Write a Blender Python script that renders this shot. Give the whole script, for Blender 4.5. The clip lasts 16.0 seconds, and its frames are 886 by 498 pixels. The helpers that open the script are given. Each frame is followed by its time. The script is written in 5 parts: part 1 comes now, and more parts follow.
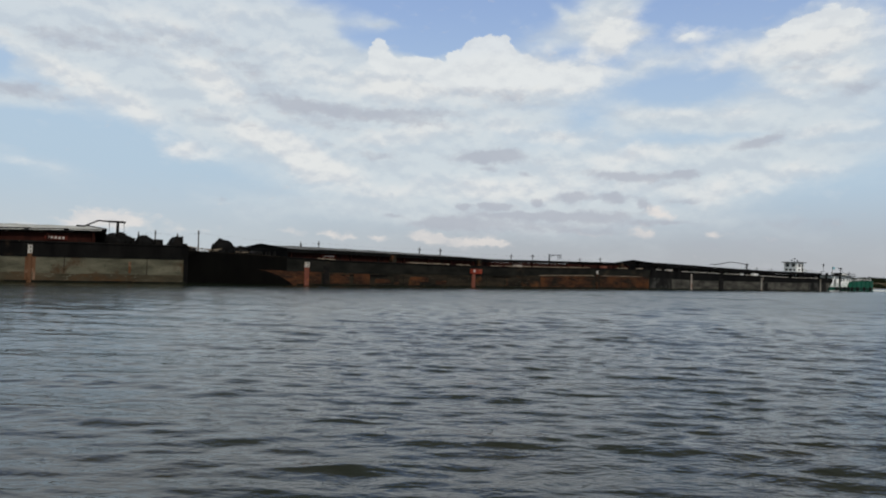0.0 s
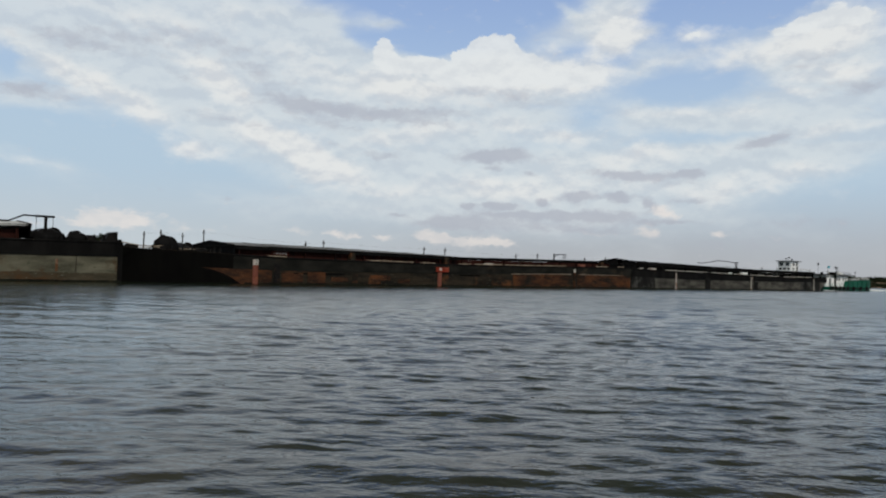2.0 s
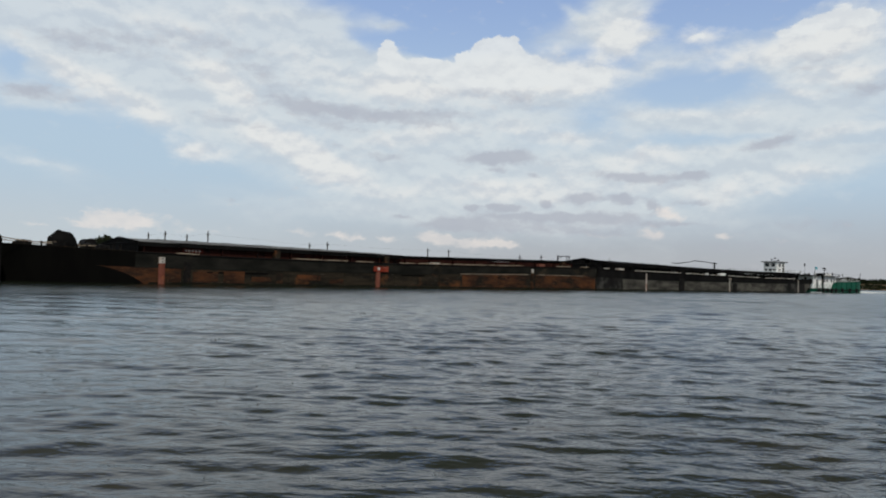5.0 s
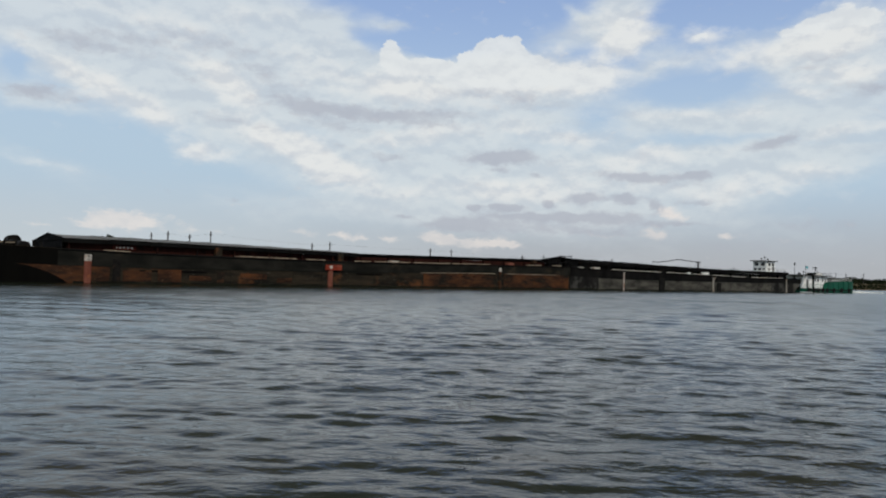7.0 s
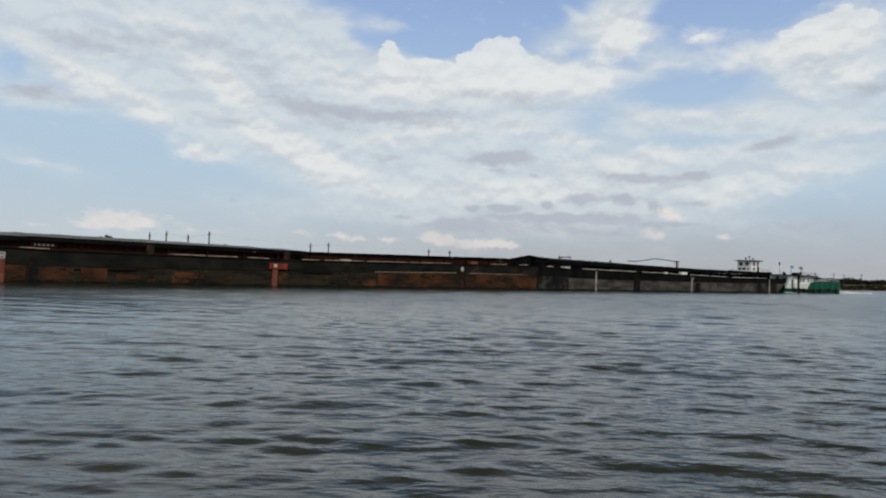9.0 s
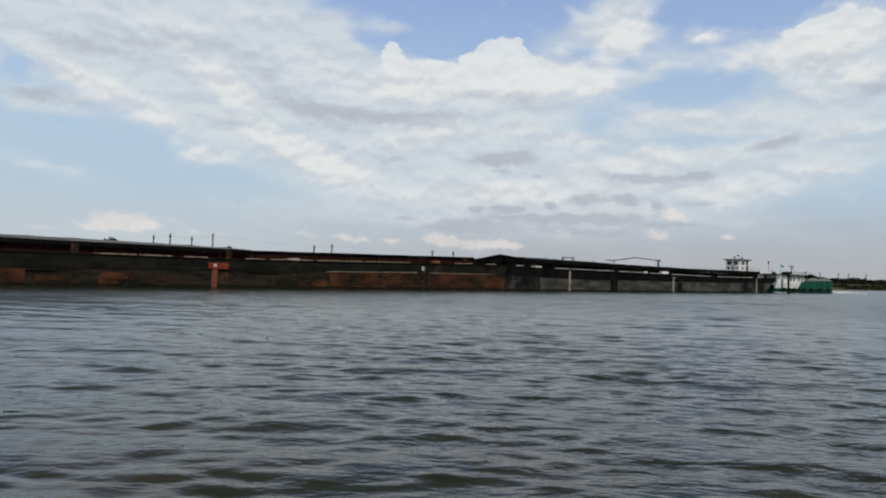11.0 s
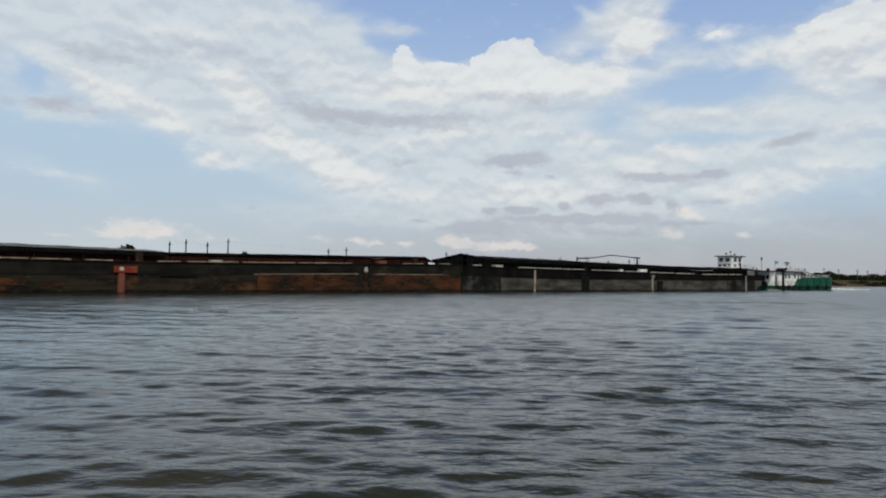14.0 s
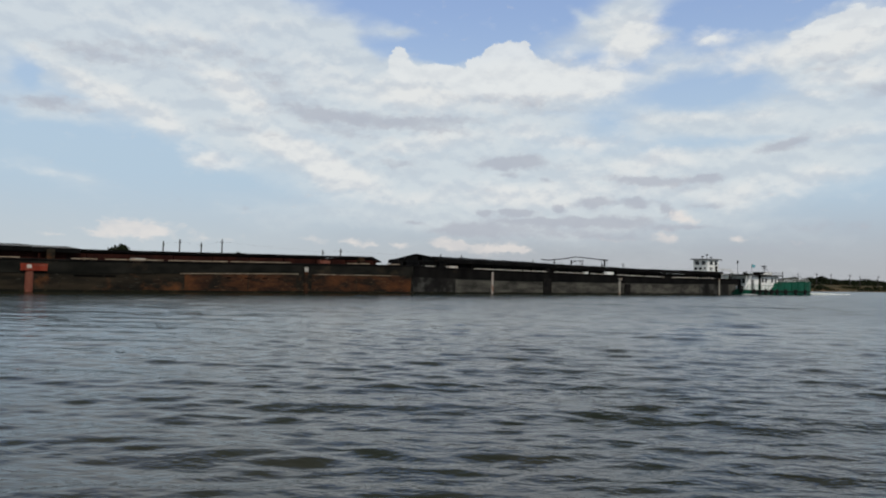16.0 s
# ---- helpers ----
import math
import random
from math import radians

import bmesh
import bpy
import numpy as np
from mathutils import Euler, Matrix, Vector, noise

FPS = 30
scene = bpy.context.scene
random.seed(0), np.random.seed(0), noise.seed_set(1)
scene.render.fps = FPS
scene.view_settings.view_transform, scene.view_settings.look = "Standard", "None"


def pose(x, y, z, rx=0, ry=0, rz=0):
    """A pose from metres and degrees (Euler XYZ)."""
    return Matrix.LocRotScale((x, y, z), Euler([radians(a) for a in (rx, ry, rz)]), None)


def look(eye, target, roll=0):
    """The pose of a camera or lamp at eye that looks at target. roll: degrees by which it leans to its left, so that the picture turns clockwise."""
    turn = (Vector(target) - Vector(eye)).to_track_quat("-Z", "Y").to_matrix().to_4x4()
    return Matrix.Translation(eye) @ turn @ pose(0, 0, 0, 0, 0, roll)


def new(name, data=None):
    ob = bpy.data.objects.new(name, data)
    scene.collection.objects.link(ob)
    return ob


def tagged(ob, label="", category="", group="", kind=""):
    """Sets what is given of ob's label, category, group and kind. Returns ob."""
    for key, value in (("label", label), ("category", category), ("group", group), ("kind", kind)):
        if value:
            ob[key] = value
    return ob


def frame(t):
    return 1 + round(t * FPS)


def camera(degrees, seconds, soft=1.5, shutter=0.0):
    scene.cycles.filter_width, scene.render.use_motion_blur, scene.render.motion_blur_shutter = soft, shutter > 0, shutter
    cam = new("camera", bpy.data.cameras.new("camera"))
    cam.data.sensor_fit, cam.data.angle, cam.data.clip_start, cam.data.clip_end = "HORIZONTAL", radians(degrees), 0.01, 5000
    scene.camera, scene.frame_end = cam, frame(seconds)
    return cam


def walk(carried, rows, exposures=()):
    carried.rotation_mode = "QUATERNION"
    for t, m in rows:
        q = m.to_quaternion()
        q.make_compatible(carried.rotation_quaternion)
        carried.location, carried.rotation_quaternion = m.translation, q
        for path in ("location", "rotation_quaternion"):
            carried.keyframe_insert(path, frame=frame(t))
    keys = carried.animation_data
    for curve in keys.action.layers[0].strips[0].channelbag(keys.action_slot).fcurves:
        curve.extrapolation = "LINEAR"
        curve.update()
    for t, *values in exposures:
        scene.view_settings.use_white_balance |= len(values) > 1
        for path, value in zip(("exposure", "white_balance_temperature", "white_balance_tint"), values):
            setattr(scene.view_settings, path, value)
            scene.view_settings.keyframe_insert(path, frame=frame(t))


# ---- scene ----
EYE = Vector((0, 0, 1.62))
LINE = 40.02          # heading of the convoy's side, degrees from the x axis
RANGE = 60.0          # metres from the eye to the near side of the barges
cam = camera(63.78, 16.0, soft=2.0)

# seconds, turn to the right, tilt up, lean (degrees)
VIEW = (
    (0, 0.009, 1.869, 1.642),
    (0.5, -0.125, 1.961, 1.588),
    (1, -0.184, 1.972, 1.610),
    (1.5, -0.171, 1.942, 1.656),
    (2, -0.367, 1.815, 1.671),
    (2.5, -0.368, 1.871, 1.750),
    (3, -0.375, 1.897, 1.681),
    (3.5, -0.306, 1.921, 1.646),
    (4, -0.426, 1.910, 1.665),
    (6.5, -0.822, 1.985, 1.809),
    (7, -0.872, 1.932, 1.751),
    (7.5, -1.002, 1.981, 1.709),
    (8, -0.861, 2.009, 1.741),
    (8.5, -0.771, 1.961, 1.784),
    (9, -0.757, 1.974, 1.772),
    (11.5, -1.298, 2.076, 1.437),
    (12, -1.910, 2.126, 1.021),
    (12.5, -2.004, 2.187, 1.054),
    (13, -1.951, 2.128, 1.060),
    (13.5, -2.136, 2.203, 0.750),
    (14, -2.164, 2.199, 0.812),
    (14.5, -2.152, 2.279, 0.808),
    (15, -1.874, 2.161, 0.972),
    (15.5, -1.773, 2.377, 0.969),
    (16, -1.720, 2.372, 1.227),
)


def aim(turn, tilt, lean):
    a, b = radians(turn), radians(tilt)
    return look(EYE, EYE + Vector((math.sin(a) * math.cos(b), math.cos(a) * math.cos(b), math.sin(b))), lean)


walk(cam, [(t, aim(a, b, c)) for t, a, b, c in VIEW])

# ---- light ----
SUN_TURN, SUN_UP = radians(155), radians(48)
world = bpy.data.worlds.new("sky")
scene.world = world
world.use_nodes = True
wn, wl = world.node_tree.nodes, world.node_tree.links
wn.clear()


def wnode(kind, **kw):
    n = wn.new(kind)
    for k, v in kw.items():
        if k == "op":
            n.operation = v
        elif k == "clamp":
            n.use_clamp = v
    return n


def wmath(op, a, b=None, c=None, clamp=False):
    n = wnode("ShaderNodeMath", op=op, clamp=clamp)
    for i, v in enumerate((a, b, c)):
        if v is None:
            continue
        if isinstance(v, (int, float)):
            n.inputs[i].default_value = v
        else:
            wl.new(v, n.inputs[i])
    return n.outputs[0]


def wmix(fac, a, b):
    n = wn.new("ShaderNodeMix")
    n.data_type = "RGBA"
    for i, v in ((0, fac), (6, a), (7, b)):
        if isinstance(v, (int, float)):
            n.inputs[i].default_value = v
        elif isinstance(v, tuple):
            n.inputs[i].default_value = (*v, 1)
        else:
            wl.new(v, n.inputs[i])
    return n.outputs[2]


def wstep(v, lo, hi):
    n = wn.new("ShaderNodeMapRange")
    n.interpolation_type = "SMOOTHSTEP"
    wl.new(v, n.inputs[0])
    n.inputs[1].default_value, n.inputs[2].default_value = lo, hi
    return n.outputs[0]


def wnoise(vec, scale, detail, rough, offset=(0, 0, 0), stretch=(1, 1, 1)):
    m = wn.new("ShaderNodeMapping")
    wl.new(vec, m.inputs[0])
    m.inputs[1].default_value, m.inputs[3].default_value = offset, stretch
    n = wn.new("ShaderNodeTexNoise")
    wl.new(m.outputs[0], n.inputs["Vector"])
    n.inputs["Scale"].default_value, n.inputs["Detail"].default_value, n.inputs["Roughness"].default_value = scale, detail, rough
    return n


nishita = wn.new("ShaderNodeTexSky")
nishita.sky_type = "NISHITA"
nishita.sun_disc = False
nishita.sun_elevation, nishita.sun_rotation = SUN_UP, SUN_TURN
nishita.air_density, nishita.dust_density, nishita.ozone_density = 1.0, 0.6, 2.0
around = wn.new("ShaderNodeTexCoord")
xyz = wn.new("ShaderNodeSeparateXYZ")
wl.new(around.outputs["Generated"], xyz.inputs[0])
AZ = wmath("MULTIPLY", wmath("ARCTAN2", xyz.outputs[0], xyz.outputs[1]), 57.2958)
EL = wmath("MULTIPLY", wmath("ARCSINE", xyz.outputs[2]), 57.2958)
sheet = wn.new("ShaderNodeCombineXYZ")
wl.new(AZ, sheet.inputs[0])
wl.new(EL, sheet.inputs[1])
FLAT = sheet.outputs[0]
# the cloud layer, in degrees of turn and height: billows bend the outlines of veils, white patches, heaps and grey undersides
def warped(scale, detail, stretch, offset, by):
    b = wnoise(FLAT, scale, detail, 0.6, offset, stretch)
    m = wnode("ShaderNodeVectorMath", op="MULTIPLY_ADD")
    wl.new(b.outputs["Color"], m.inputs[0])
    m.inputs[1].default_value, m.inputs[2].default_value = (by[0], by[1], 0), (-by[0] / 2, -by[1] / 2, 0)
    a = wnode("ShaderNodeVectorMath", op="ADD")
    wl.new(FLAT, a.inputs[0])
    wl.new(m.outputs[0], a.inputs[1])
    return a.outputs[0]


BENT = warped(0.22, 7, (1, 1.6, 1), (0, 0, 0), (3.4, 1.9))
LUMPY = warped(1.0, 6, (0.9, 1.2, 1), (2, 9, 4), (1.3, 0.9))
VEIL, WHITE, DARK, HEAP, LOW = [None], [None], [None], [None], [None]


def cloud_patch(store, plane, az, el, w, h, turn, amount):
    """Adds a soft oval of cloud (or, with a negative amount, a gap) round one direction."""
    c, d = math.cos(radians(turn)), math.sin(radians(turn))
    sides = []
    for ux, uy in ((c / w, d / w), (-d / h, c / h)):
        q = wnode("ShaderNodeVectorMath", op="DOT_PRODUCT")
        wl.new(plane, q.inputs[0])
        q.inputs[1].default_value = (ux, uy, 0)
        sides.append(wmath("POWER", wmath("SUBTRACT", q.outputs["Value"], ux * az + uy * el), 2.0))
    fall = wmath("POWER", 0.42, wmath("ADD", *sides))
    store[0] = wmath("MULTIPLY", fall, amount) if store[0] is None else wmath("MULTIPLY_ADD", fall, amount, store[0])


def veil_cloud(*a):
    """Thin high veil, or a gap of blue in it."""
    cloud_patch(VEIL, BENT, *a)


def white_cloud(*a):
    """Thicker white patch with soft edges."""
    cloud_patch(WHITE, BENT, *a)


def grey_cloud(*a):
    """Grey underside or small grey cloud."""
    cloud_patch(DARK, LUMPY, *a)


def heap_cloud(*a):
    """One head of a cumulus cloud, with a crisp lumpy outline."""
    cloud_patch(HEAP, LUMPY, *a)


def low_cloud(*a):
    """A warm white cumulus head near the horizon."""
    cloud_patch(LOW, LUMPY, *a)


veil_cloud(-28.2, 16.5, 12.68, 3.39, 0, 1.00)
veil_cloud(-16.4, 17.8, 10.67, 3.24, -7, 0.90)
veil_cloud(-9.6, 13.3, 13.42, 4.75, -14, 0.90)
veil_cloud(-22.3, 12.6, 9.91, 1.83, -22, 0.80)
veil_cloud(1.8, 14.2, 11.43, 3.47, 0, 0.90)
veil_cloud(2.0, 6.9, 13.65, 2.03, 0, 0.70)
veil_cloud(17.3, 7.0, 12.36, 2.14, 3, 0.70)
veil_cloud(27.6, 16.0, 6.75, 2.65, 6, 1.00)
veil_cloud(25.1, 11.7, 9.26, 1.99, 0, 0.70)
veil_cloud(19.3, 8.9, 12.07, 1.47, 2, 0.60)
veil_cloud(11.1, 19.6, 4.84, 2.23, 28, 0.60)
veil_cloud(-30.3, 6.9, 3.81, 0.71, -12, 0.40)
veil_cloud(-4.8, 4.9, 11.34, 1.13, 0, 0.35)
veil_cloud(8.8, 4.3, 13.28, 1.25, 0, 0.50)
veil_cloud(-31.2, 10.9, 3.75, 1.07, 0, 0.70)
veil_cloud(15.1, 16.6, 3.40, 1.44, 18, 0.40)
veil_cloud(14.3, 12.6, 6.40, 1.06, 0, 0.50)
veil_cloud(-0.7, 20.7, 6.44, 1.55, 0, -1.10)
veil_cloud(-2.5, 18.0, 2.75, 0.63, 0, -0.60)
veil_cloud(-7.3, 18.1, 1.81, 0.92, -32, -0.50)
veil_cloud(10.3, 17.5, 1.77, 1.00, 18, -0.70)
veil_cloud(12.9, 16.6, 1.73, 0.75, 18, -0.50)
veil_cloud(18.4, 14.3, 4.49, 1.15, 6, -1.00)
veil_cloud(11.3, 12.7, 2.19, 0.86, 0, -0.70)
veil_cloud(6.4, 13.2, 1.80, 0.43, 0, -0.40)
veil_cloud(20.8, 19.4, 4.38, 1.08, 8, -1.00)
veil_cloud(17.1, 19.7, 2.50, 0.79, 0, -0.40)
veil_cloud(25.7, 19.5, 3.31, 0.37, 10, -0.70)
veil_cloud(22.5, 10.5, 5.79, 0.37, -5, -0.50)
veil_cloud(17.3, 10.4, 3.30, 0.38, 1, -0.50)
veil_cloud(-32.6, 13.4, 0.93, 0.74, -42, -0.80)
veil_cloud(-27.9, 9.1, 7.25, 1.03, -8, -0.70)
veil_cloud(-20.9, 7.3, 7.25, 1.06, -7, -0.30)
veil_cloud(28.4, 6.2, 3.82, 1.26, 3, -0.60)
veil_cloud(-1.5, 17.8, 5.05, 0.93, 0, -0.90)
veil_cloud(-7.9, 17.5, 1.81, 1.05, -22, -0.40)
veil_cloud(12.0, 19.6, 3.06, 1.61, 38, 0.70)
veil_cloud(8.9, 20.3, 2.68, 0.40, -27, 0.50)
veil_cloud(-5.3, 19.1, 2.74, 0.37, 0, 0.50)
veil_cloud(15.4, 18.6, 2.54, 0.56, 23, 0.50)
white_cloud(-28.5, 13.2, 2.88, 1.00, -17, 0.90)
white_cloud(-23.7, 11.4, 2.33, 1.06, -20, 0.80)
white_cloud(-29.1, 11.3, 2.49, 0.54, 0, 0.45)
white_cloud(-17.7, 13.5, 2.52, 1.00, -29, 0.95)
white_cloud(-20.4, 15.2, 2.85, 0.89, -22, 0.50)
white_cloud(-19.8, 8.7, 2.13, 0.85, 0, 0.95)
white_cloud(-14.8, 10.1, 4.74, 0.95, -18, 0.75)
white_cloud(-11.0, 8.9, 3.98, 1.23, -16, 1.00)
white_cloud(-9.8, 7.3, 2.14, 0.71, 0, 0.70)
white_cloud(-12.4, 16.3, 3.53, 1.25, 0, 0.45)
white_cloud(-9.6, 14.6, 3.58, 1.11, 0, 0.50)
white_cloud(-4.4, 14.9, 2.97, 1.12, 0, 0.90)
white_cloud(-2.3, 13.7, 3.66, 1.13, 0, 0.50)
white_cloud(3.6, 15.3, 3.65, 1.46, 0, 0.90)
white_cloud(10.8, 15.5, 2.42, 1.18, 0, 0.80)
white_cloud(7.6, 15.7, 3.59, 1.53, 0, 0.60)
white_cloud(-1.3, 11.1, 3.20, 0.89, 0, 0.65)
white_cloud(4.4, 11.8, 2.04, 0.79, 0, 0.65)
white_cloud(9.1, 11.0, 2.66, 0.70, 0, 0.80)
white_cloud(-5.9, 10.4, 2.72, 0.80, 0, 0.50)
white_cloud(-25.3, 18.1, 5.71, 0.99, 0, 0.35)
white_cloud(-16.4, 18.9, 4.27, 1.04, 0, 0.35)
white_cloud(14.4, 9.4, 4.68, 0.86, 3, 0.80)
white_cloud(16.4, 12.6, 5.01, 0.55, 0, 0.50)
white_cloud(22.8, 12.2, 3.07, 0.61, 0, 0.45)
white_cloud(28.6, 17.2, 3.14, 1.48, 8, 1.00)
white_cloud(24.3, 16.7, 4.14, 1.24, 10, 0.70)
white_cloud(28.7, 14.7, 2.61, 0.60, 3, 0.90)
white_cloud(26.2, 13.6, 1.82, 0.35, -14, 0.60)
white_cloud(18.8, 17.9, 2.04, 0.64, 0, 0.60)
white_cloud(13.3, 18.6, 1.73, 1.30, 38, 0.60)
white_cloud(25.1, 7.8, 4.43, 0.89, 6, 0.60)
white_cloud(19.4, 6.7, 4.82, 0.93, 0, 0.50)
white_cloud(2.0, 6.6, 7.28, 0.99, 0, 0.55)
white_cloud(-6.6, 6.2, 4.06, 0.36, 0, 0.30)
white_cloud(12.6, 18.9, 1.96, 1.62, 48, 0.80)
white_cloud(9.3, 18.8, 2.23, 0.49, 33, 0.40)
white_cloud(15.0, 18.0, 1.70, 0.49, 13, 0.50)
white_cloud(17.2, 16.5, 3.74, 0.49, 6, 0.40)
white_cloud(-32.4, 15.2, 2.00, 0.66, 0, 0.30)
white_cloud(-21.3, 17.2, 4.84, 0.71, 0, 0.30)
white_cloud(7.9, 7.2, 6.24, 1.34, 0, 0.50)
white_cloud(28.0, 10.7, 4.21, 0.55, 4, 0.50)
white_cloud(-31.7, 6.9, 2.36, 0.35, -14, 0.35)
white_cloud(-29.2, 6.6, 1.77, 0.28, -12, 0.35)
heap_cloud(-5.6, 17.1, 0.68, 0.84, 0, 1.00)
heap_cloud(-5.0, 16.1, 1.46, 1.02, 0, 1.00)
heap_cloud(-2.6, 16.4, 1.19, 0.55, 0, 1.00)
heap_cloud(-1.3, 16.2, 0.92, 0.56, 0, 1.00)
heap_cloud(0.4, 17.0, 0.46, 0.47, 0, 1.00)
heap_cloud(1.5, 17.2, 0.41, 0.42, 0, 0.90)
heap_cloud(2.5, 17.3, 0.92, 1.01, 0, 1.00)
heap_cloud(4.2, 17.5, 0.87, 0.84, 0, 1.00)
heap_cloud(3.6, 16.2, 2.51, 1.45, 0, 1.00)
heap_cloud(6.2, 16.1, 1.36, 1.10, 0, 1.00)
heap_cloud(0.6, 15.3, 2.75, 0.95, 0, 1.00)
heap_cloud(11.2, 15.7, 1.49, 0.84, 0, 1.00)
heap_cloud(9.2, 15.3, 1.78, 0.76, 0, 0.90)
heap_cloud(28.5, 18.5, 0.91, 0.81, 0, 1.00)
heap_cloud(26.8, 18.2, 1.23, 0.60, 0, 1.00)
heap_cloud(30.0, 18.1, 0.88, 0.65, 0, 1.00)
heap_cloud(25.0, 17.8, 1.12, 0.46, 0, 0.80)
heap_cloud(18.7, 18.0, 0.73, 0.36, 0, 0.80)
heap_cloud(12.8, 19.7, 0.39, 0.32, 0, 0.70)
heap_cloud(-5.7, 17.6, 0.41, 0.50, 0, 1.00)
heap_cloud(3.3, 18.1, 0.37, 0.50, 0, 0.80)
heap_cloud(2.2, 18.1, 0.46, 0.42, 0, 0.90)
heap_cloud(4.5, 18.2, 0.46, 0.42, 0, 0.90)
low_cloud(-25.6, 3.3, 1.88, 0.74, 0, 1.00)
low_cloud(-24.1, 3.1, 2.31, 0.50, 0, 0.80)
low_cloud(-27.1, 2.8, 1.46, 0.33, 0, 0.70)
low_cloud(-30.3, 2.5, 1.04, 0.16, 0, 0.60)
low_cloud(-19.9, 2.6, 1.63, 0.21, 0, 0.60)
low_cloud(-9.2, 2.8, 0.98, 0.31, 0, 1.00)
low_cloud(-7.4, 2.6, 0.81, 0.23, 0, 0.80)
low_cloud(-12.3, 2.8, 1.14, 0.27, 0, 0.70)
low_cloud(-5.1, 2.6, 0.81, 0.27, 0, 1.00)
low_cloud(-2.0, 2.9, 1.00, 0.45, 0, 1.00)
low_cloud(-0.4, 2.8, 0.91, 0.36, 0, 0.90)
low_cloud(1.2, 2.4, 1.82, 0.41, 0, 1.00)
low_cloud(3.5, 2.5, 1.36, 0.32, 0, 1.00)
low_cloud(4.6, 2.3, 0.90, 0.27, 0, 0.80)
low_cloud(16.5, 5.2, 0.66, 0.43, 0, 0.80)
low_cloud(17.6, 4.8, 0.82, 0.34, 0, 0.65)
low_cloud(15.7, 3.6, 0.92, 0.39, 0, 1.00)
low_cloud(20.8, 3.4, 0.63, 0.25, 0, 0.70)
low_cloud(11.9, 3.3, 1.73, 0.22, 0, 0.50)
grey_cloud(-6.8, 12.3, 7.24, 0.52, -5, 0.60)
grey_cloud(-12.0, 12.6, 3.09, 0.69, -10, 0.50)
grey_cloud(-15.8, 15.0, 2.57, 0.83, -17, 0.42)
grey_cloud(-17.4, 11.1, 3.15, 0.38, -7, 0.40)
grey_cloud(-30.9, 11.6, 3.09, 0.50, 0, 0.65)
grey_cloud(-24.5, 16.2, 5.01, 0.78, 0, 0.40)
grey_cloud(-29.6, 15.4, 2.47, 0.56, 0, 0.40)
grey_cloud(5.4, 13.7, 2.72, 0.61, 0, 0.35)
grey_cloud(3.5, 9.3, 2.82, 0.54, 0, 1.00)
grey_cloud(4.4, 9.6, 1.81, 0.40, 0, 0.40)
grey_cloud(-4.7, 9.2, 1.82, 0.40, 0, 0.50)
grey_cloud(3.3, 8.3, 0.73, 0.22, 0, 0.60)
grey_cloud(6.5, 8.0, 0.63, 0.22, -10, 0.60)
grey_cloud(14.2, 7.9, 2.98, 0.39, -4, 1.00)
grey_cloud(18.7, 8.0, 1.38, 0.30, 0, 0.90)
grey_cloud(23.4, 10.1, 1.52, 0.41, 6, 0.80)
grey_cloud(24.9, 10.6, 0.96, 0.32, 20, 0.60)
grey_cloud(30.0, 13.6, 2.03, 0.45, 3, 0.60)
grey_cloud(26.9, 15.2, 3.24, 0.27, 0, 0.30)
grey_cloud(1.2, 3.9, 2.82, 0.59, 0, 1.00)
grey_cloud(-1.3, 3.9, 1.37, 0.32, 0, 0.50)
grey_cloud(4.8, 4.7, 2.71, 0.27, 0, 0.90)
grey_cloud(8.8, 4.7, 2.66, 0.31, 0, 0.80)
grey_cloud(1.5, 5.3, 0.55, 0.29, 0, 1.15)
grey_cloud(3.4, 5.4, 0.80, 0.29, 0, 1.15)
grey_cloud(4.8, 5.4, 0.61, 0.22, 0, 1.15)
grey_cloud(7.5, 5.7, 0.42, 0.29, 0, 1.15)
grey_cloud(10.2, 6.2, 1.32, 0.44, 6, 1.10)
grey_cloud(13.4, 6.2, 1.11, 0.35, 0, 1.00)
grey_cloud(15.7, 5.7, 0.67, 0.43, -32, 0.90)
grey_cloud(17.2, 4.3, 2.47, 0.22, 0, 0.70)
grey_cloud(19.1, 5.9, 1.53, 0.21, 4, 0.60)
grey_cloud(12.3, 4.7, 2.76, 0.44, 0, 0.90)
grey_cloud(11.9, 3.6, 3.46, 0.44, 0, 0.50)
grey_cloud(7.1, 3.8, 3.13, 0.54, 0, 0.50)
grey_cloud(26.3, 4.2, 3.61, 0.40, 1, 0.40)
grey_cloud(22.6, 2.6, 4.60, 0.50, 0, 0.30)
grey_cloud(-4.1, 4.4, 0.91, 0.18, 0, 0.50)
grey_cloud(-22.2, 5.5, 0.36, 0.25, 0, 0.35)
grey_cloud(-17.3, 5.2, 0.67, 0.17, 8, 0.30)
grey_cloud(-9.5, 11.2, 2.68, 0.39, -6, 0.40)
grey_cloud(-19.3, 16.8, 3.72, 0.48, -7, 0.35)
grey_cloud(-2.3, 12.6, 4.12, 0.44, 0, 0.50)
grey_cloud(-21.2, 14.0, 2.02, 0.49, -27, 0.30)
grey_cloud(-26.3, 15.1, 2.62, 0.39, 0, 0.30)
grey_cloud(1.8, 14.4, 4.12, 0.43, 0, 0.35)
grey_cloud(-7.6, 9.5, 2.25, 0.35, -10, 0.30)
grey_cloud(27.6, 16.0, 2.49, 0.34, 6, 0.30)
grey_cloud(19.4, 7.2, 2.81, 0.30, 0, 0.25)
wisps = wnoise(BENT, 0.16, 8, 0.56, offset=(3, 7, 0), stretch=(0.7, 2.0, 1))
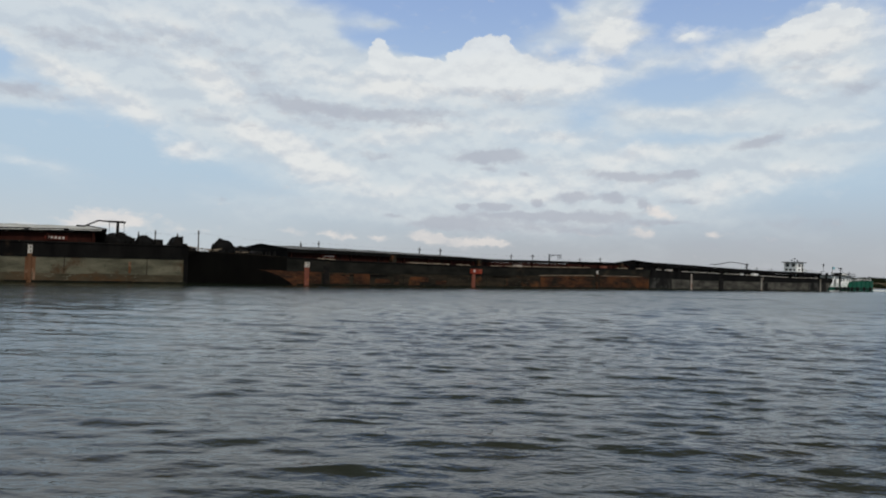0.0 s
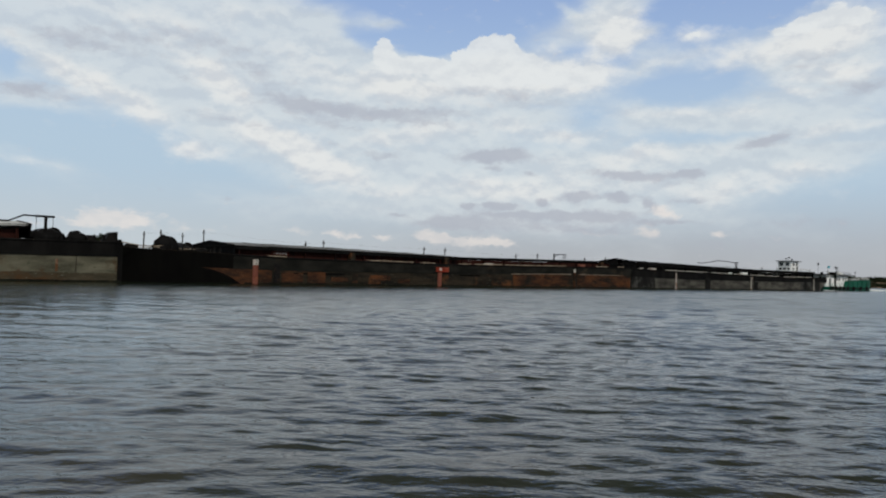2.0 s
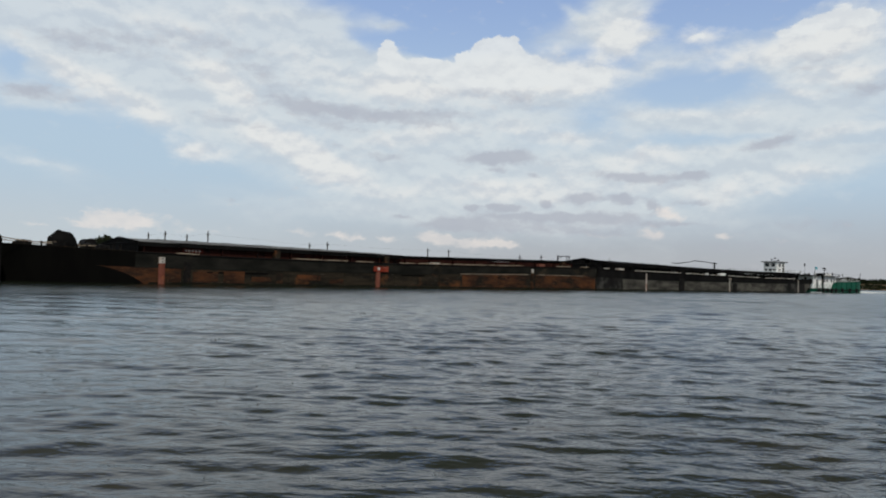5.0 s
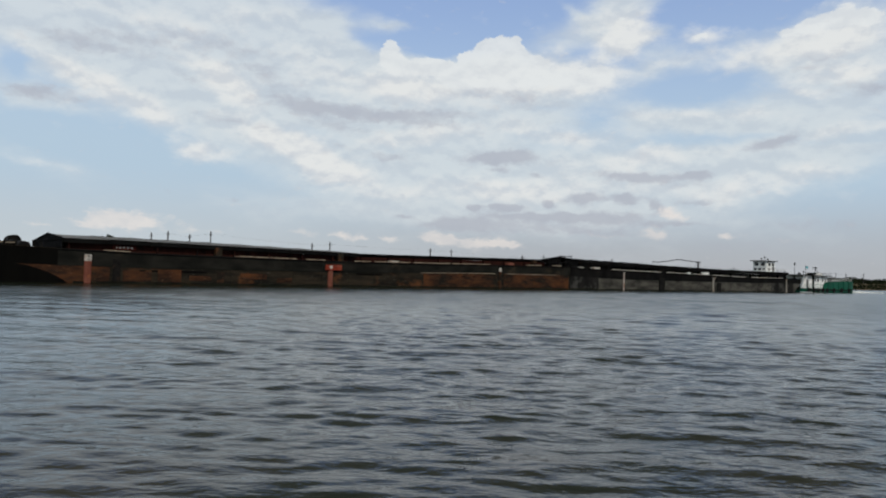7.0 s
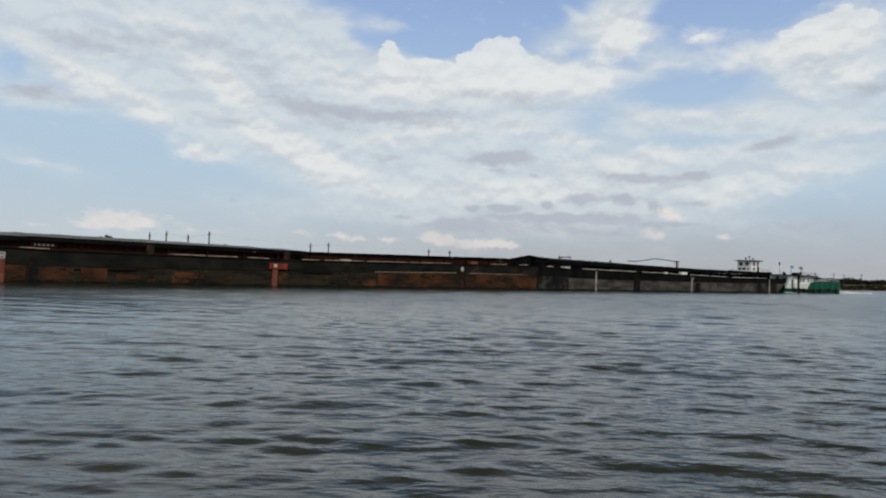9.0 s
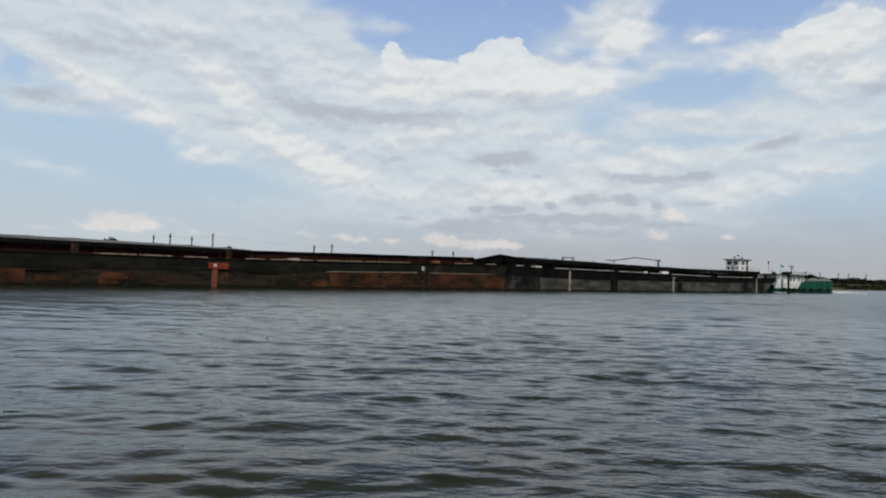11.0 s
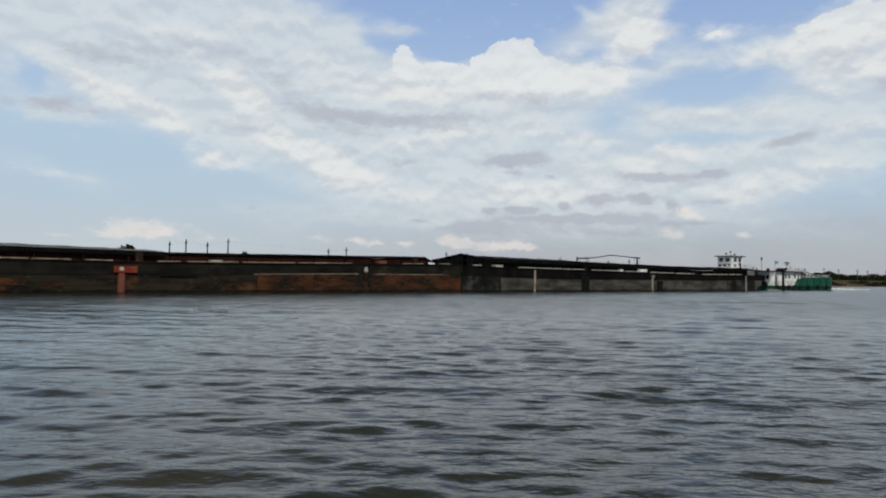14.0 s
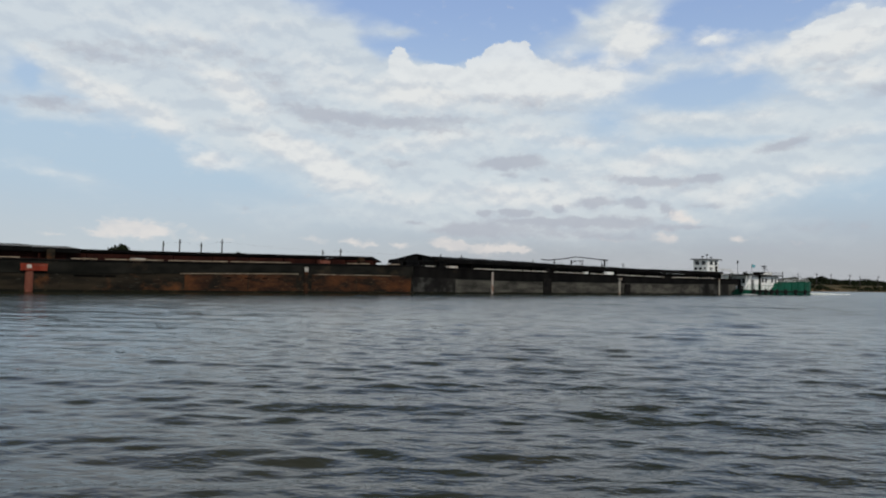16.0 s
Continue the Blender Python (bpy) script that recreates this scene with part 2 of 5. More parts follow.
puffs = wnoise(FLAT, 0.42, 8, 0.56, offset=(11, 2, 0), stretch=(0.8, 1.4, 1))
puffs_above = wnoise(FLAT, 0.42, 6, 0.56, offset=(11, 2.8, 0), stretch=(0.8, 1.4, 1))
flecks = wnoise(LUMPY, 1.1, 5, 0.6, offset=(1, 5, 2), stretch=(0.7, 1.5, 1))
# extra cloud added overhead and behind, where the sky is out of view
field = wmath("ADD", VEIL[0], wmath("MULTIPLY_ADD", wisps.outputs["Fac"], 1.5, -0.72))
field = wmath("MULTIPLY_ADD", wstep(EL, 21.0, 38.0), 0.9, field)
behind = wstep(wmath("ABSOLUTE", AZ), 36.0, 60.0)
field = wmath("MULTIPLY_ADD", wmath("MULTIPLY", behind, wstep(EL, 4.0, 12.0)), 0.5, field)
cover = wstep(field, -0.05, 1.0)
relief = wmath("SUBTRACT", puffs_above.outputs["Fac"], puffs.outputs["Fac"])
billow = wmath("MULTIPLY_ADD", puffs.outputs["Fac"], 1.3, wmath("MULTIPLY_ADD", flecks.outputs["Fac"], 0.5, -0.90))
bright = wstep(wmath("ADD", WHITE[0], billow), 0.12, 1.05)
dark = wstep(wmath("ADD", DARK[0], wmath("MULTIPLY_ADD", flecks.outputs["Fac"], 1.1, -0.55)), 0.08, 0.80)
heaped = wstep(wmath("ADD", HEAP[0], wmath("MULTIPLY_ADD", flecks.outputs["Fac"], 0.9, -0.45)), 0.42, 0.72)
lowered = wstep(wmath("ADD", LOW[0], wmath("MULTIPLY_ADD", flecks.outputs["Fac"], 1.8, -0.95)), 0.15, 1.0)
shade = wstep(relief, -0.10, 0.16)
tint = wn.new("ShaderNodeMix")
tint.data_type, tint.blend_type = "RGBA", "MULTIPLY"
tint.inputs[0].default_value = 1.0
wl.new(nishita.outputs[0], tint.inputs[6])
tint.inputs[7].default_value = (0.80, 0.98, 1.10, 1)
clear = wnode("ShaderNodeVectorMath", op="SCALE")
wl.new(tint.outputs[2], clear.inputs[0])
clear.inputs["Scale"].default_value = 0.125
haze = wstep(EL, 8.0, 0.0)
low = wmix(wstep(AZ, -28.0, 12.0), (0.53, 0.575, 0.60), (0.42, 0.425, 0.44))
blue = wmix(wstep(EL, 24.0, 7.0), wmix(0.6, clear.outputs[0], (0.36, 0.47, 0.74)), (0.45, 0.58, 0.70))
blue = wmix(wmath("MULTIPLY", haze, 0.85), blue, low)
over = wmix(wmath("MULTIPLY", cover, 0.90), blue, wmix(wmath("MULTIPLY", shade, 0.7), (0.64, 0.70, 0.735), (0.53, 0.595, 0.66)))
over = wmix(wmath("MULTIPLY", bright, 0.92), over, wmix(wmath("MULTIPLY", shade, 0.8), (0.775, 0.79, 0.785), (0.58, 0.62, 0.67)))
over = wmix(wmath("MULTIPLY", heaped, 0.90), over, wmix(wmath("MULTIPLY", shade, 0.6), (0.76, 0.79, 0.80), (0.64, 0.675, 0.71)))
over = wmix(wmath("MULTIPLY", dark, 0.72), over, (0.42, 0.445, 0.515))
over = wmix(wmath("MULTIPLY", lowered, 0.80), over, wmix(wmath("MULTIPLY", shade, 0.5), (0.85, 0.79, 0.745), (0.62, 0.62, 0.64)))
# unseen sky above the view made dark grey, to darken what the water reflects
over = wmix(wmath("MULTIPLY", wstep(EL, 22.0, 30.0), 0.94), over, wmix(wstep(wisps.outputs["Fac"], 0.35, 0.65), (0.15, 0.162, 0.15), (0.23, 0.242, 0.226)))
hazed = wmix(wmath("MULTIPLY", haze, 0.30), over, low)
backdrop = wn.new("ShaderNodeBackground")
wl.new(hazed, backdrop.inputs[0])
backdrop.inputs[1].default_value = 1.0
sky_out = wn.new("ShaderNodeOutputWorld")
wl.new(backdrop.outputs[0], sky_out.inputs[0])

sun = new("sun", bpy.data.lights.new("sun", "SUN"))
sun.data.energy, sun.data.angle, sun.data.color = 2.6, radians(3), (1, 0.94, 0.85)
sun.matrix_world = look((0, 0, 50), (-math.sin(SUN_TURN) * math.cos(SUN_UP), -math.cos(SUN_TURN) * math.cos(SUN_UP), 50 - math.sin(SUN_UP)))
scene.view_settings.exposure = 0.0


# ---- materials ----
def material(name, a, b, scale=1.0, stretch=(1, 1, 1), rough=0.6, metal=0.0, bump=0.0, spots=None, spot_scale=0.6, spot_cut=(0.52, 0.66), spot_stretch=(1, 1, 1), wear=None, spread=0.0):
    """A surface that varies between a and b, with patches of a third colour and fine specks of wear."""
    m = bpy.data.materials.new(name)
    m.use_nodes = True
    n, l = m.node_tree.nodes, m.node_tree.links
    bsdf = n["Principled BSDF"]
    where = n.new("ShaderNodeTexCoord")

    def grain(sc, st, detail=6, off=0.0):
        mp = n.new("ShaderNodeMapping")
        l.new(where.outputs["Object"], mp.inputs[0])
        mp.inputs[1].default_value, mp.inputs[3].default_value = (off, off * 0.7, off * 0.3), st
        tx = n.new("ShaderNodeTexNoise")
        l.new(mp.outputs[0], tx.inputs["Vector"])
        tx.inputs["Scale"].default_value, tx.inputs["Detail"].default_value, tx.inputs["Roughness"].default_value = sc, detail, 0.62
        return tx.outputs["Fac"]

    def ramp(v, lo, hi):
        r = n.new("ShaderNodeMapRange")
        r.interpolation_type = "SMOOTHSTEP"
        l.new(v, r.inputs[0])
        r.inputs[1].default_value, r.inputs[2].default_value = lo, hi
        return r.outputs[0]

    def mix(f, p, q):
        x = n.new("ShaderNodeMix")
        x.data_type = "RGBA"
        for i, v in ((0, f), (6, p), (7, q)):
            if isinstance(v, tuple):
                x.inputs[i].default_value = (*v, 1)
            else:
                l.new(v, x.inputs[i])
        return x.outputs[2]

    big = grain(scale, stretch)
    colour = mix(ramp(big, 0.32, 0.68), a, b)
    if spots:
        colour = mix(ramp(grain(spot_scale, spot_stretch, 7, 4.3), *spot_cut), colour, spots)
    if wear:
        colour = mix(ramp(grain(scale * 9, stretch, 3, 9.1), 0.60, 0.72), colour, wear)
    if spread:
        info = n.new("ShaderNodeObjectInfo")
        hsv = n.new("ShaderNodeHueSaturation")
        k = n.new("ShaderNodeMath")
        k.operation = "MULTIPLY_ADD"
        l.new(info.outputs["Random"], k.inputs[0])
        k.inputs[1].default_value, k.inputs[2].default_value = spread, 1 - spread / 2
        l.new(k.outputs[0], hsv.inputs["Value"])
        l.new(colour, hsv.inputs["Color"])
        colour = hsv.outputs[0]
    l.new(colour, bsdf.inputs["Base Color"])
    bsdf.inputs["Roughness"].default_value, bsdf.inputs["Metallic"].default_value = rough, metal
    bsdf.inputs["Specular IOR Level"].default_value = 0.5 if rough < 0.3 else 0.03
    if bump:
        bp = n.new("ShaderNodeBump")
        bp.inputs["Strength"].default_value, bp.inputs["Distance"].default_value = 0.8, bump
        l.new(grain(scale * 4, stretch, 5, 2.2), bp.inputs["Height"])
        l.new(bp.outputs[0], bsdf.inputs["Normal"])
    return m


STREAK = (1, 1, 0.35)
black_paint = material("black_paint", (0.003, 0.003, 0.003), (0.008, 0.0078, 0.0072), 0.8, STREAK, 0.7, bump=0.01, spots=(0.026, 0.018, 0.012), spot_scale=0.5, spot_cut=(0.6, 0.75))
olive_paint = material("dull_dark_paint", (0.006, 0.0065, 0.0055), (0.016, 0.0155, 0.013), 0.6, (0.7, 1, 1.5), 0.75, bump=0.01, spots=(0.034, 0.026, 0.018), spot_scale=0.5, spot_cut=(0.56, 0.75))
grey_hull = material("weathered_grey_hull", (0.042, 0.041, 0.028), (0.118, 0.112, 0.080), 0.45, (0.7, 1, 2.2), 0.7, bump=0.015, spots=(0.052, 0.030, 0.016), spot_scale=0.7, spot_cut=(0.54, 0.74), spot_stretch=(1, 1, 0.7), wear=(0.020, 0.026, 0.014))
rust_hull = material("rusty_hull", (0.007, 0.0075, 0.0065), (0.028, 0.022, 0.015), 0.5, (0.45, 1, 2.4), 0.8, bump=0.02, spots=(0.105, 0.042, 0.017), spot_scale=0.5, spot_cut=(0.53, 0.74), spot_stretch=(0.9, 1, 1.1), wear=(0.045, 0.043, 0.036))
rust_plate = material("orange_rusted_plate", (0.018, 0.011, 0.008), (0.086, 0.034, 0.015), 0.8, (0.5, 1, 1.3), 0.85, bump=0.02, spots=(0.012, 0.011, 0.009), spot_scale=0.6, spot_cut=(0.42, 0.66), spot_stretch=(0.6, 1, 1.6), wear=(0.09, 0.055, 0.034))
# black for tarred steel and for the shade painted on at the bow
tar_shade = material("black_tar_and_shade", (0.0015, 0.0015, 0.0015), (0.003, 0.003, 0.0025), 0.6, STREAK, 0.8, bump=0.01)
strip_paint = material("worn_beige_strip", (0.16, 0.12, 0.085), (0.30, 0.25, 0.19), 1.5, (1, 1, 1), 0.7, spots=(0.08, 0.05, 0.035), spot_scale=1.2)
post_grey = material("scuffed_pale_post", (0.20, 0.19, 0.165), (0.32, 0.30, 0.265), 1.5, STREAK, 0.7, bump=0.01, spots=(0.15, 0.09, 0.06), spot_scale=1.0)
post_pale = material("worn_pale_pink_post", (0.27, 0.235, 0.21), (0.40, 0.36, 0.33), 1.5, STREAK, 0.7, bump=0.01, spots=(0.19, 0.11, 0.08), spot_scale=1.3)
black_hull = material("scuffed_black_hull", (0.006, 0.006, 0.006), (0.017, 0.016, 0.015), 0.5, STREAK, 0.7, bump=0.015, spots=(0.055, 0.055, 0.050), spot_scale=0.5, spot_cut=(0.46, 0.68))
light_hull = material("light_grey_hull", (0.024, 0.0235, 0.021), (0.092, 0.088, 0.075), 0.35, (0.8, 1, 2.6), 0.75, bump=0.015, spots=(0.018, 0.0175, 0.016), spot_scale=0.35, spot_cut=(0.47, 0.68), spot_stretch=(0.6, 1, 1.6), wear=(0.06, 0.057, 0.05))
coaming_red = material("dark_red_coaming", (0.014, 0.005, 0.004), (0.030, 0.010, 0.007), 1.0, STREAK, 0.7, bump=0.01, spots=(0.007, 0.005, 0.005), spot_scale=0.8)
tarp_dark = material("dark_tarpaulin", (0.003, 0.003, 0.003), (0.007, 0.007, 0.007), 0.8, (1, 0.5, 1), 0.8, bump=0.03, spots=(0.024, 0.024, 0.024), spot_scale=0.5, spot_cut=(0.6, 0.8))
tarp_grey = material("grey_tarpaulin", (0.09, 0.092, 0.093), (0.15, 0.152, 0.152), 0.7, (1, 0.4, 1), 0.6, bump=0.03, spots=(0.06, 0.06, 0.06), spot_scale=0.5)
tarp_light = material("pale_tarpaulin", (0.30, 0.30, 0.29), (0.42, 0.42, 0.40), 0.7, (1, 0.4, 1), 0.6, bump=0.03, spots=(0.3, 0.3, 0.29), spot_scale=0.5)
white_paint = material("white_paint", (0.62, 0.63, 0.62), (0.76, 0.76, 0.74), 1.2, STREAK, 0.5, spots=(0.45, 0.38, 0.31), spot_scale=0.9, spot_cut=(0.62, 0.78))
mark_white = material("mark_white", (0.34, 0.32, 0.29), (0.48, 0.46, 0.42), 3.0, STREAK, 0.6, spots=(0.3, 0.2, 0.15), spot_scale=2.0)
red_paint = material("red_lead_paint", (0.13, 0.022, 0.013), (0.20, 0.036, 0.021), 1.5, STREAK, 0.65, bump=0.008, spots=(0.18, 0.06, 0.035), spot_scale=1.0)
pink_rust = material("faded_red_paint", (0.12, 0.040, 0.027), (0.18, 0.072, 0.052), 1.5, STREAK, 0.7, bump=0.008, spots=(0.2, 0.07, 0.035), spot_scale=1.2)
orange_rust = material("orange_rust", (0.07, 0.034, 0.017), (0.12, 0.062, 0.035), 1.2, STREAK, 0.8, bump=0.01, spots=(0.20, 0.13, 0.09), spot_scale=0.9)
dull_red = material("dull_red_board", (0.055, 0.012, 0.009), (0.09, 0.022, 0.015), 1.5, STREAK, 0.7, spots=(0.03, 0.012, 0.01), spot_scale=1.5)
stain = material("waterline_stain", (0.030, 0.027, 0.018), (0.070, 0.058, 0.038), 0.5, (0.6, 1, 2.0), 0.8, bump=0.015, spots=(0.060, 0.033, 0.016), spot_scale=0.5, spot_cut=(0.48, 0.68), spot_stretch=(0.8, 1, 1.4), wear=(0.10, 0.095, 0.07))
slime = material("wet_waterline", (0.004, 0.0045, 0.0035), (0.011, 0.012, 0.008), 1.2, (0.5, 1, 2), 0.45, bump=0.01, spots=(0.022, 0.018, 0.010), spot_scale=1.5)
dark_steel = material("dark_steel", (0.005, 0.005, 0.005), (0.012, 0.011, 0.010), 2.0, (1, 1, 1), 0.6, bump=0.006, spots=(0.03, 0.018, 0.012), spot_scale=1.5, spot_cut=(0.6, 0.75))
rubber = material("black_rubber", (0.012, 0.012, 0.012), (0.025, 0.025, 0.025), 4.0, (1, 1, 1), 0.85, bump=0.01)
green_paint = material("green_paint", (0.008, 0.062, 0.040), (0.013, 0.092, 0.06), 0.9, STREAK, 0.5, bump=0.01, spots=(0.016, 0.04, 0.028), spot_scale=0.7, wear=(0.04, 0.075, 0.06))
glass = material("window_glass", (0.01, 0.012, 0.014), (0.016, 0.02, 0.022), 1.0, (1, 1, 1), 0.08)
foam_white = material("foam", (0.55, 0.58, 0.58), (0.75, 0.77, 0.77), 2.0, (1, 1, 1), 0.8, bump=0.05, spots=(0.3, 0.33, 0.33), spot_scale=2.5)
grass_mat = material("dry_grass", (0.04, 0.038, 0.018), (0.11, 0.075, 0.044), 0.06, (1, 1, 1), 0.9, bump=0.2, spots=(0.11, 0.07, 0.042), spot_scale=0.03, spot_cut=(0.5, 0.62), wear=(0.04, 0.05, 0.02))
leaf_mat = material("leaves", (0.008, 0.012, 0.006), (0.019, 0.024, 0.012), 0.5, (1, 1, 1), 0.75, spread=0.5)
bark_mat = material("bark", (0.05, 0.04, 0.03), (0.09, 0.075, 0.06), 3.0, (1, 1, 0.3), 0.9, bump=0.02)
pole_mat = material("weathered_timber", (0.045, 0.042, 0.04), (0.085, 0.08, 0.075), 2.0, (1, 1, 0.2), 0.85, bump=0.01)
blue_flag = material("faded_blue_cloth", (0.10, 0.30, 0.36), (0.15, 0.38, 0.44), 2.0, (1, 1, 1), 0.8)

water_mat = bpy.data.materials.new("river_water")
water_mat.use_nodes = True
tn, tl = water_mat.node_tree.nodes, water_mat.node_tree.links
wet = tn["Principled BSDF"]
wet.inputs["Roughness"].default_value, wet.inputs["IOR"].default_value = 0.05, 1.333
spot = tn.new("ShaderNodeTexCoord")


def ripple(scale, stretch, detail, rough, turn):
    mp = tn.new("ShaderNodeMapping")
    tl.new(spot.outputs["Object"], mp.inputs[0])
    mp.inputs[2].default_value, mp.inputs[3].default_value = (0, 0, radians(turn)), stretch
    tx = tn.new("ShaderNodeTexNoise")
    tl.new(mp.outputs[0], tx.inputs["Vector"])
    tx.inputs["Scale"].default_value, tx.inputs["Detail"].default_value, tx.inputs["Roughness"].default_value = scale, detail, rough
    return tx.outputs["Fac"]


def ripples(height, distance, before=None):
    bp = tn.new("ShaderNodeBump")
    bp.inputs["Distance"].default_value = distance
    tl.new(CALM, bp.inputs["Strength"])
    tl.new(height, bp.inputs["Height"])
    if before:
        tl.new(before, bp.inputs["Normal"])
    return bp.outputs[0]


def fade(v, lo, hi):
    r = tn.new("ShaderNodeMapRange")
    r.interpolation_type = "SMOOTHSTEP"
    tl.new(v, r.inputs[0])
    r.inputs[1].default_value, r.inputs[2].default_value = lo, hi
    return r.outputs[0]


def blend(f, p, q):
    x = tn.new("ShaderNodeMix")
    x.data_type = "RGBA"
    for i, v in ((0, f), (6, p), (7, q)):
        if isinstance(v, tuple):
            x.inputs[i].default_value = (*v, 1)
        else:
            tl.new(v, x.inputs[i])
    return x.outputs[2]


murk = blend(fade(ripple(0.12, (0.6, 1, 1), 4, 0.5, 0), 0.42, 0.7), (0.006, 0.0100, 0.0060), (0.009, 0.0125, 0.007))
# sandy shallows by the shore where the camera stands
ground_at = tn.new("ShaderNodeNewGeometry")
axes = tn.new("ShaderNodeSeparateXYZ")
tl.new(ground_at.outputs["Position"], axes.inputs[0])
shoal = tn.new("ShaderNodeTexNoise")
tl.new(ground_at.outputs["Position"], shoal.inputs["Vector"])
shoal.inputs["Scale"].default_value, shoal.inputs["Detail"].default_value = 0.45, 3
near = tn.new("ShaderNodeMath")
near.operation = "MULTIPLY"
tl.new(fade(axes.outputs[1], 9.5, 4.5), near.inputs[0])
tl.new(fade(shoal.outputs["Fac"], 0.40, 0.72), near.inputs[1])
tl.new(blend(near.outputs[0], murk, (0.022, 0.020, 0.012)), wet.inputs["Base Color"])
# the ripples stand steeper over the shallows
calm = tn.new("ShaderNodeMapRange")
tl.new(axes.outputs[1], calm.inputs[0])
calm.inputs[1].default_value, calm.inputs[2].default_value = 6.0, 26.0
calm.inputs[3].default_value, calm.inputs[4].default_value = 1.15, 0.28
# and less in the lee on the left of the reach
lee = tn.new("ShaderNodeMath")
lee.operation = "MULTIPLY_ADD"
tl.new(axes.outputs[1], lee.inputs[0])
lee.inputs[1].default_value = 0.45
tl.new(axes.outputs[0], lee.inputs[2])
ruffled = tn.new("ShaderNodeMath")
ruffled.operation = "MULTIPLY"
tl.new(calm.outputs[0], ruffled.inputs[0])
lull = tn.new("ShaderNodeMapRange")
tl.new(lee.outputs[0], lull.inputs[0])
lull.inputs[1].default_value, lull.inputs[2].default_value = 0.0, 8.0
lull.inputs[3].default_value, lull.inputs[4].default_value = 0.38, 1.0
tl.new(lull.outputs[0], ruffled.inputs[1])
CALM = ruffled.outputs[0]
fine = ripples(ripple(9.0, (0.55, 1, 1), 3, 0.60, 8), 0.016)
both = ripples(ripple(3.2, (0.5, 1, 1), 3, 0.5, -6), 0.062, fine)
tl.new(both, wet.inputs["Normal"])
# farther out the surface is broken by wavelets too small to tell apart
broken = tn.new("ShaderNodeMapRange")
tl.new(axes.outputs[1], broken.inputs[0])
broken.inputs[1].default_value, broken.inputs[2].default_value = 12.0, 42.0
broken.inputs[3].default_value, broken.inputs[4].default_value = 0.06, 0.22
tl.new(broken.outputs[0], wet.inputs["Roughness"])


# ---- mesh helpers ----
def finish(name, bm, mat, parent=None, label="", smooth=False):
    bmesh.ops.recalc_face_normals(bm, faces=bm.faces)
    me = bpy.data.meshes.new(name)
    bm.to_mesh(me)
    bm.free()
    me.materials.append(mat)
    if smooth:
        for p in me.polygons:
            p.use_smooth = True
    ob = new(name, me)
    ob.parent = parent
    if label:
        tagged(ob, label)
    return ob


def part(name, bm, mat, parent, label="", smooth=False):
    return finish(name, bm, mat, parent, label, smooth)


def box(bm, x0, x1, y0, y1, z0, z1, bevel=0.0):
    r = bmesh.ops.create_cube(bm, size=1, matrix=Matrix.LocRotScale(((x0 + x1) / 2, (y0 + y1) / 2, (z0 + z1) / 2), None, (x1 - x0, y1 - y0, z1 - z0)))
    if bevel:
        es = list({e for v in r["verts"] for e in v.link_edges})
        bmesh.ops.bevel(bm, geom=es, offset=bevel, segments=1, affect="EDGES", profile=0.5)
    return bm


def boxed(x0, x1, y0, y1, z0, z1, bevel=0.0):
    return box(bmesh.new(), x0, x1, y0, y1, z0, z1, bevel)


def rod(bm, p, q, r0, r1=None, n=10):
    p, q = Vector(p), Vector(q)
    m = Matrix.Translation((p + q) / 2) @ (q - p).to_track_quat("Z", "Y").to_matrix().to_4x4()
    bmesh.ops.create_cone(bm, cap_ends=True, segments=n, radius1=r0, radius2=r0 if r1 is None else r1, depth=(q - p).length, matrix=m)
    return bm


def rodded(p, q, r0, r1=None, n=10):
    return rod(bmesh.new(), p, q, r0, r1, n)


def loft(bm, sections, closed=True):
    """Skin sections (equal rings of points) into a surface with end caps."""
    rings = [[bm.verts.new(p) for p in s] for s in sections]
    n = len(rings[0])
    for a, b in zip(rings, rings[1:]):
        for i in range(n if closed else n - 1):
            bm.faces.new((a[i], a[(i + 1) % n], b[(i + 1) % n], b[i]))
    if closed:
        bm.faces.new(rings[0])
        bm.faces.new(list(reversed(rings[-1])))
    return bm


def line(s, pts):
    return float(np.interp(s, [p[0] for p in pts], [p[1] for p in pts]))


def lump(bm, centre, size, seed, rough=0.3, level=3):
    """A sagging covered heap: an uneven rounded body."""
    r = bmesh.ops.create_icosphere(bm, subdivisions=level, radius=1)
    for v in r["verts"]:
        k = 1 + rough * noise.noise(v.co * 1.7 + Vector((seed, seed * 2, 0)))
        v.co = Vector((v.co.x * size[0] * k, v.co.y * size[1] * k, max(v.co.z, -0.3) * size[2] * k)) + Vector(centre)
    return bm


WIDE = 13.0


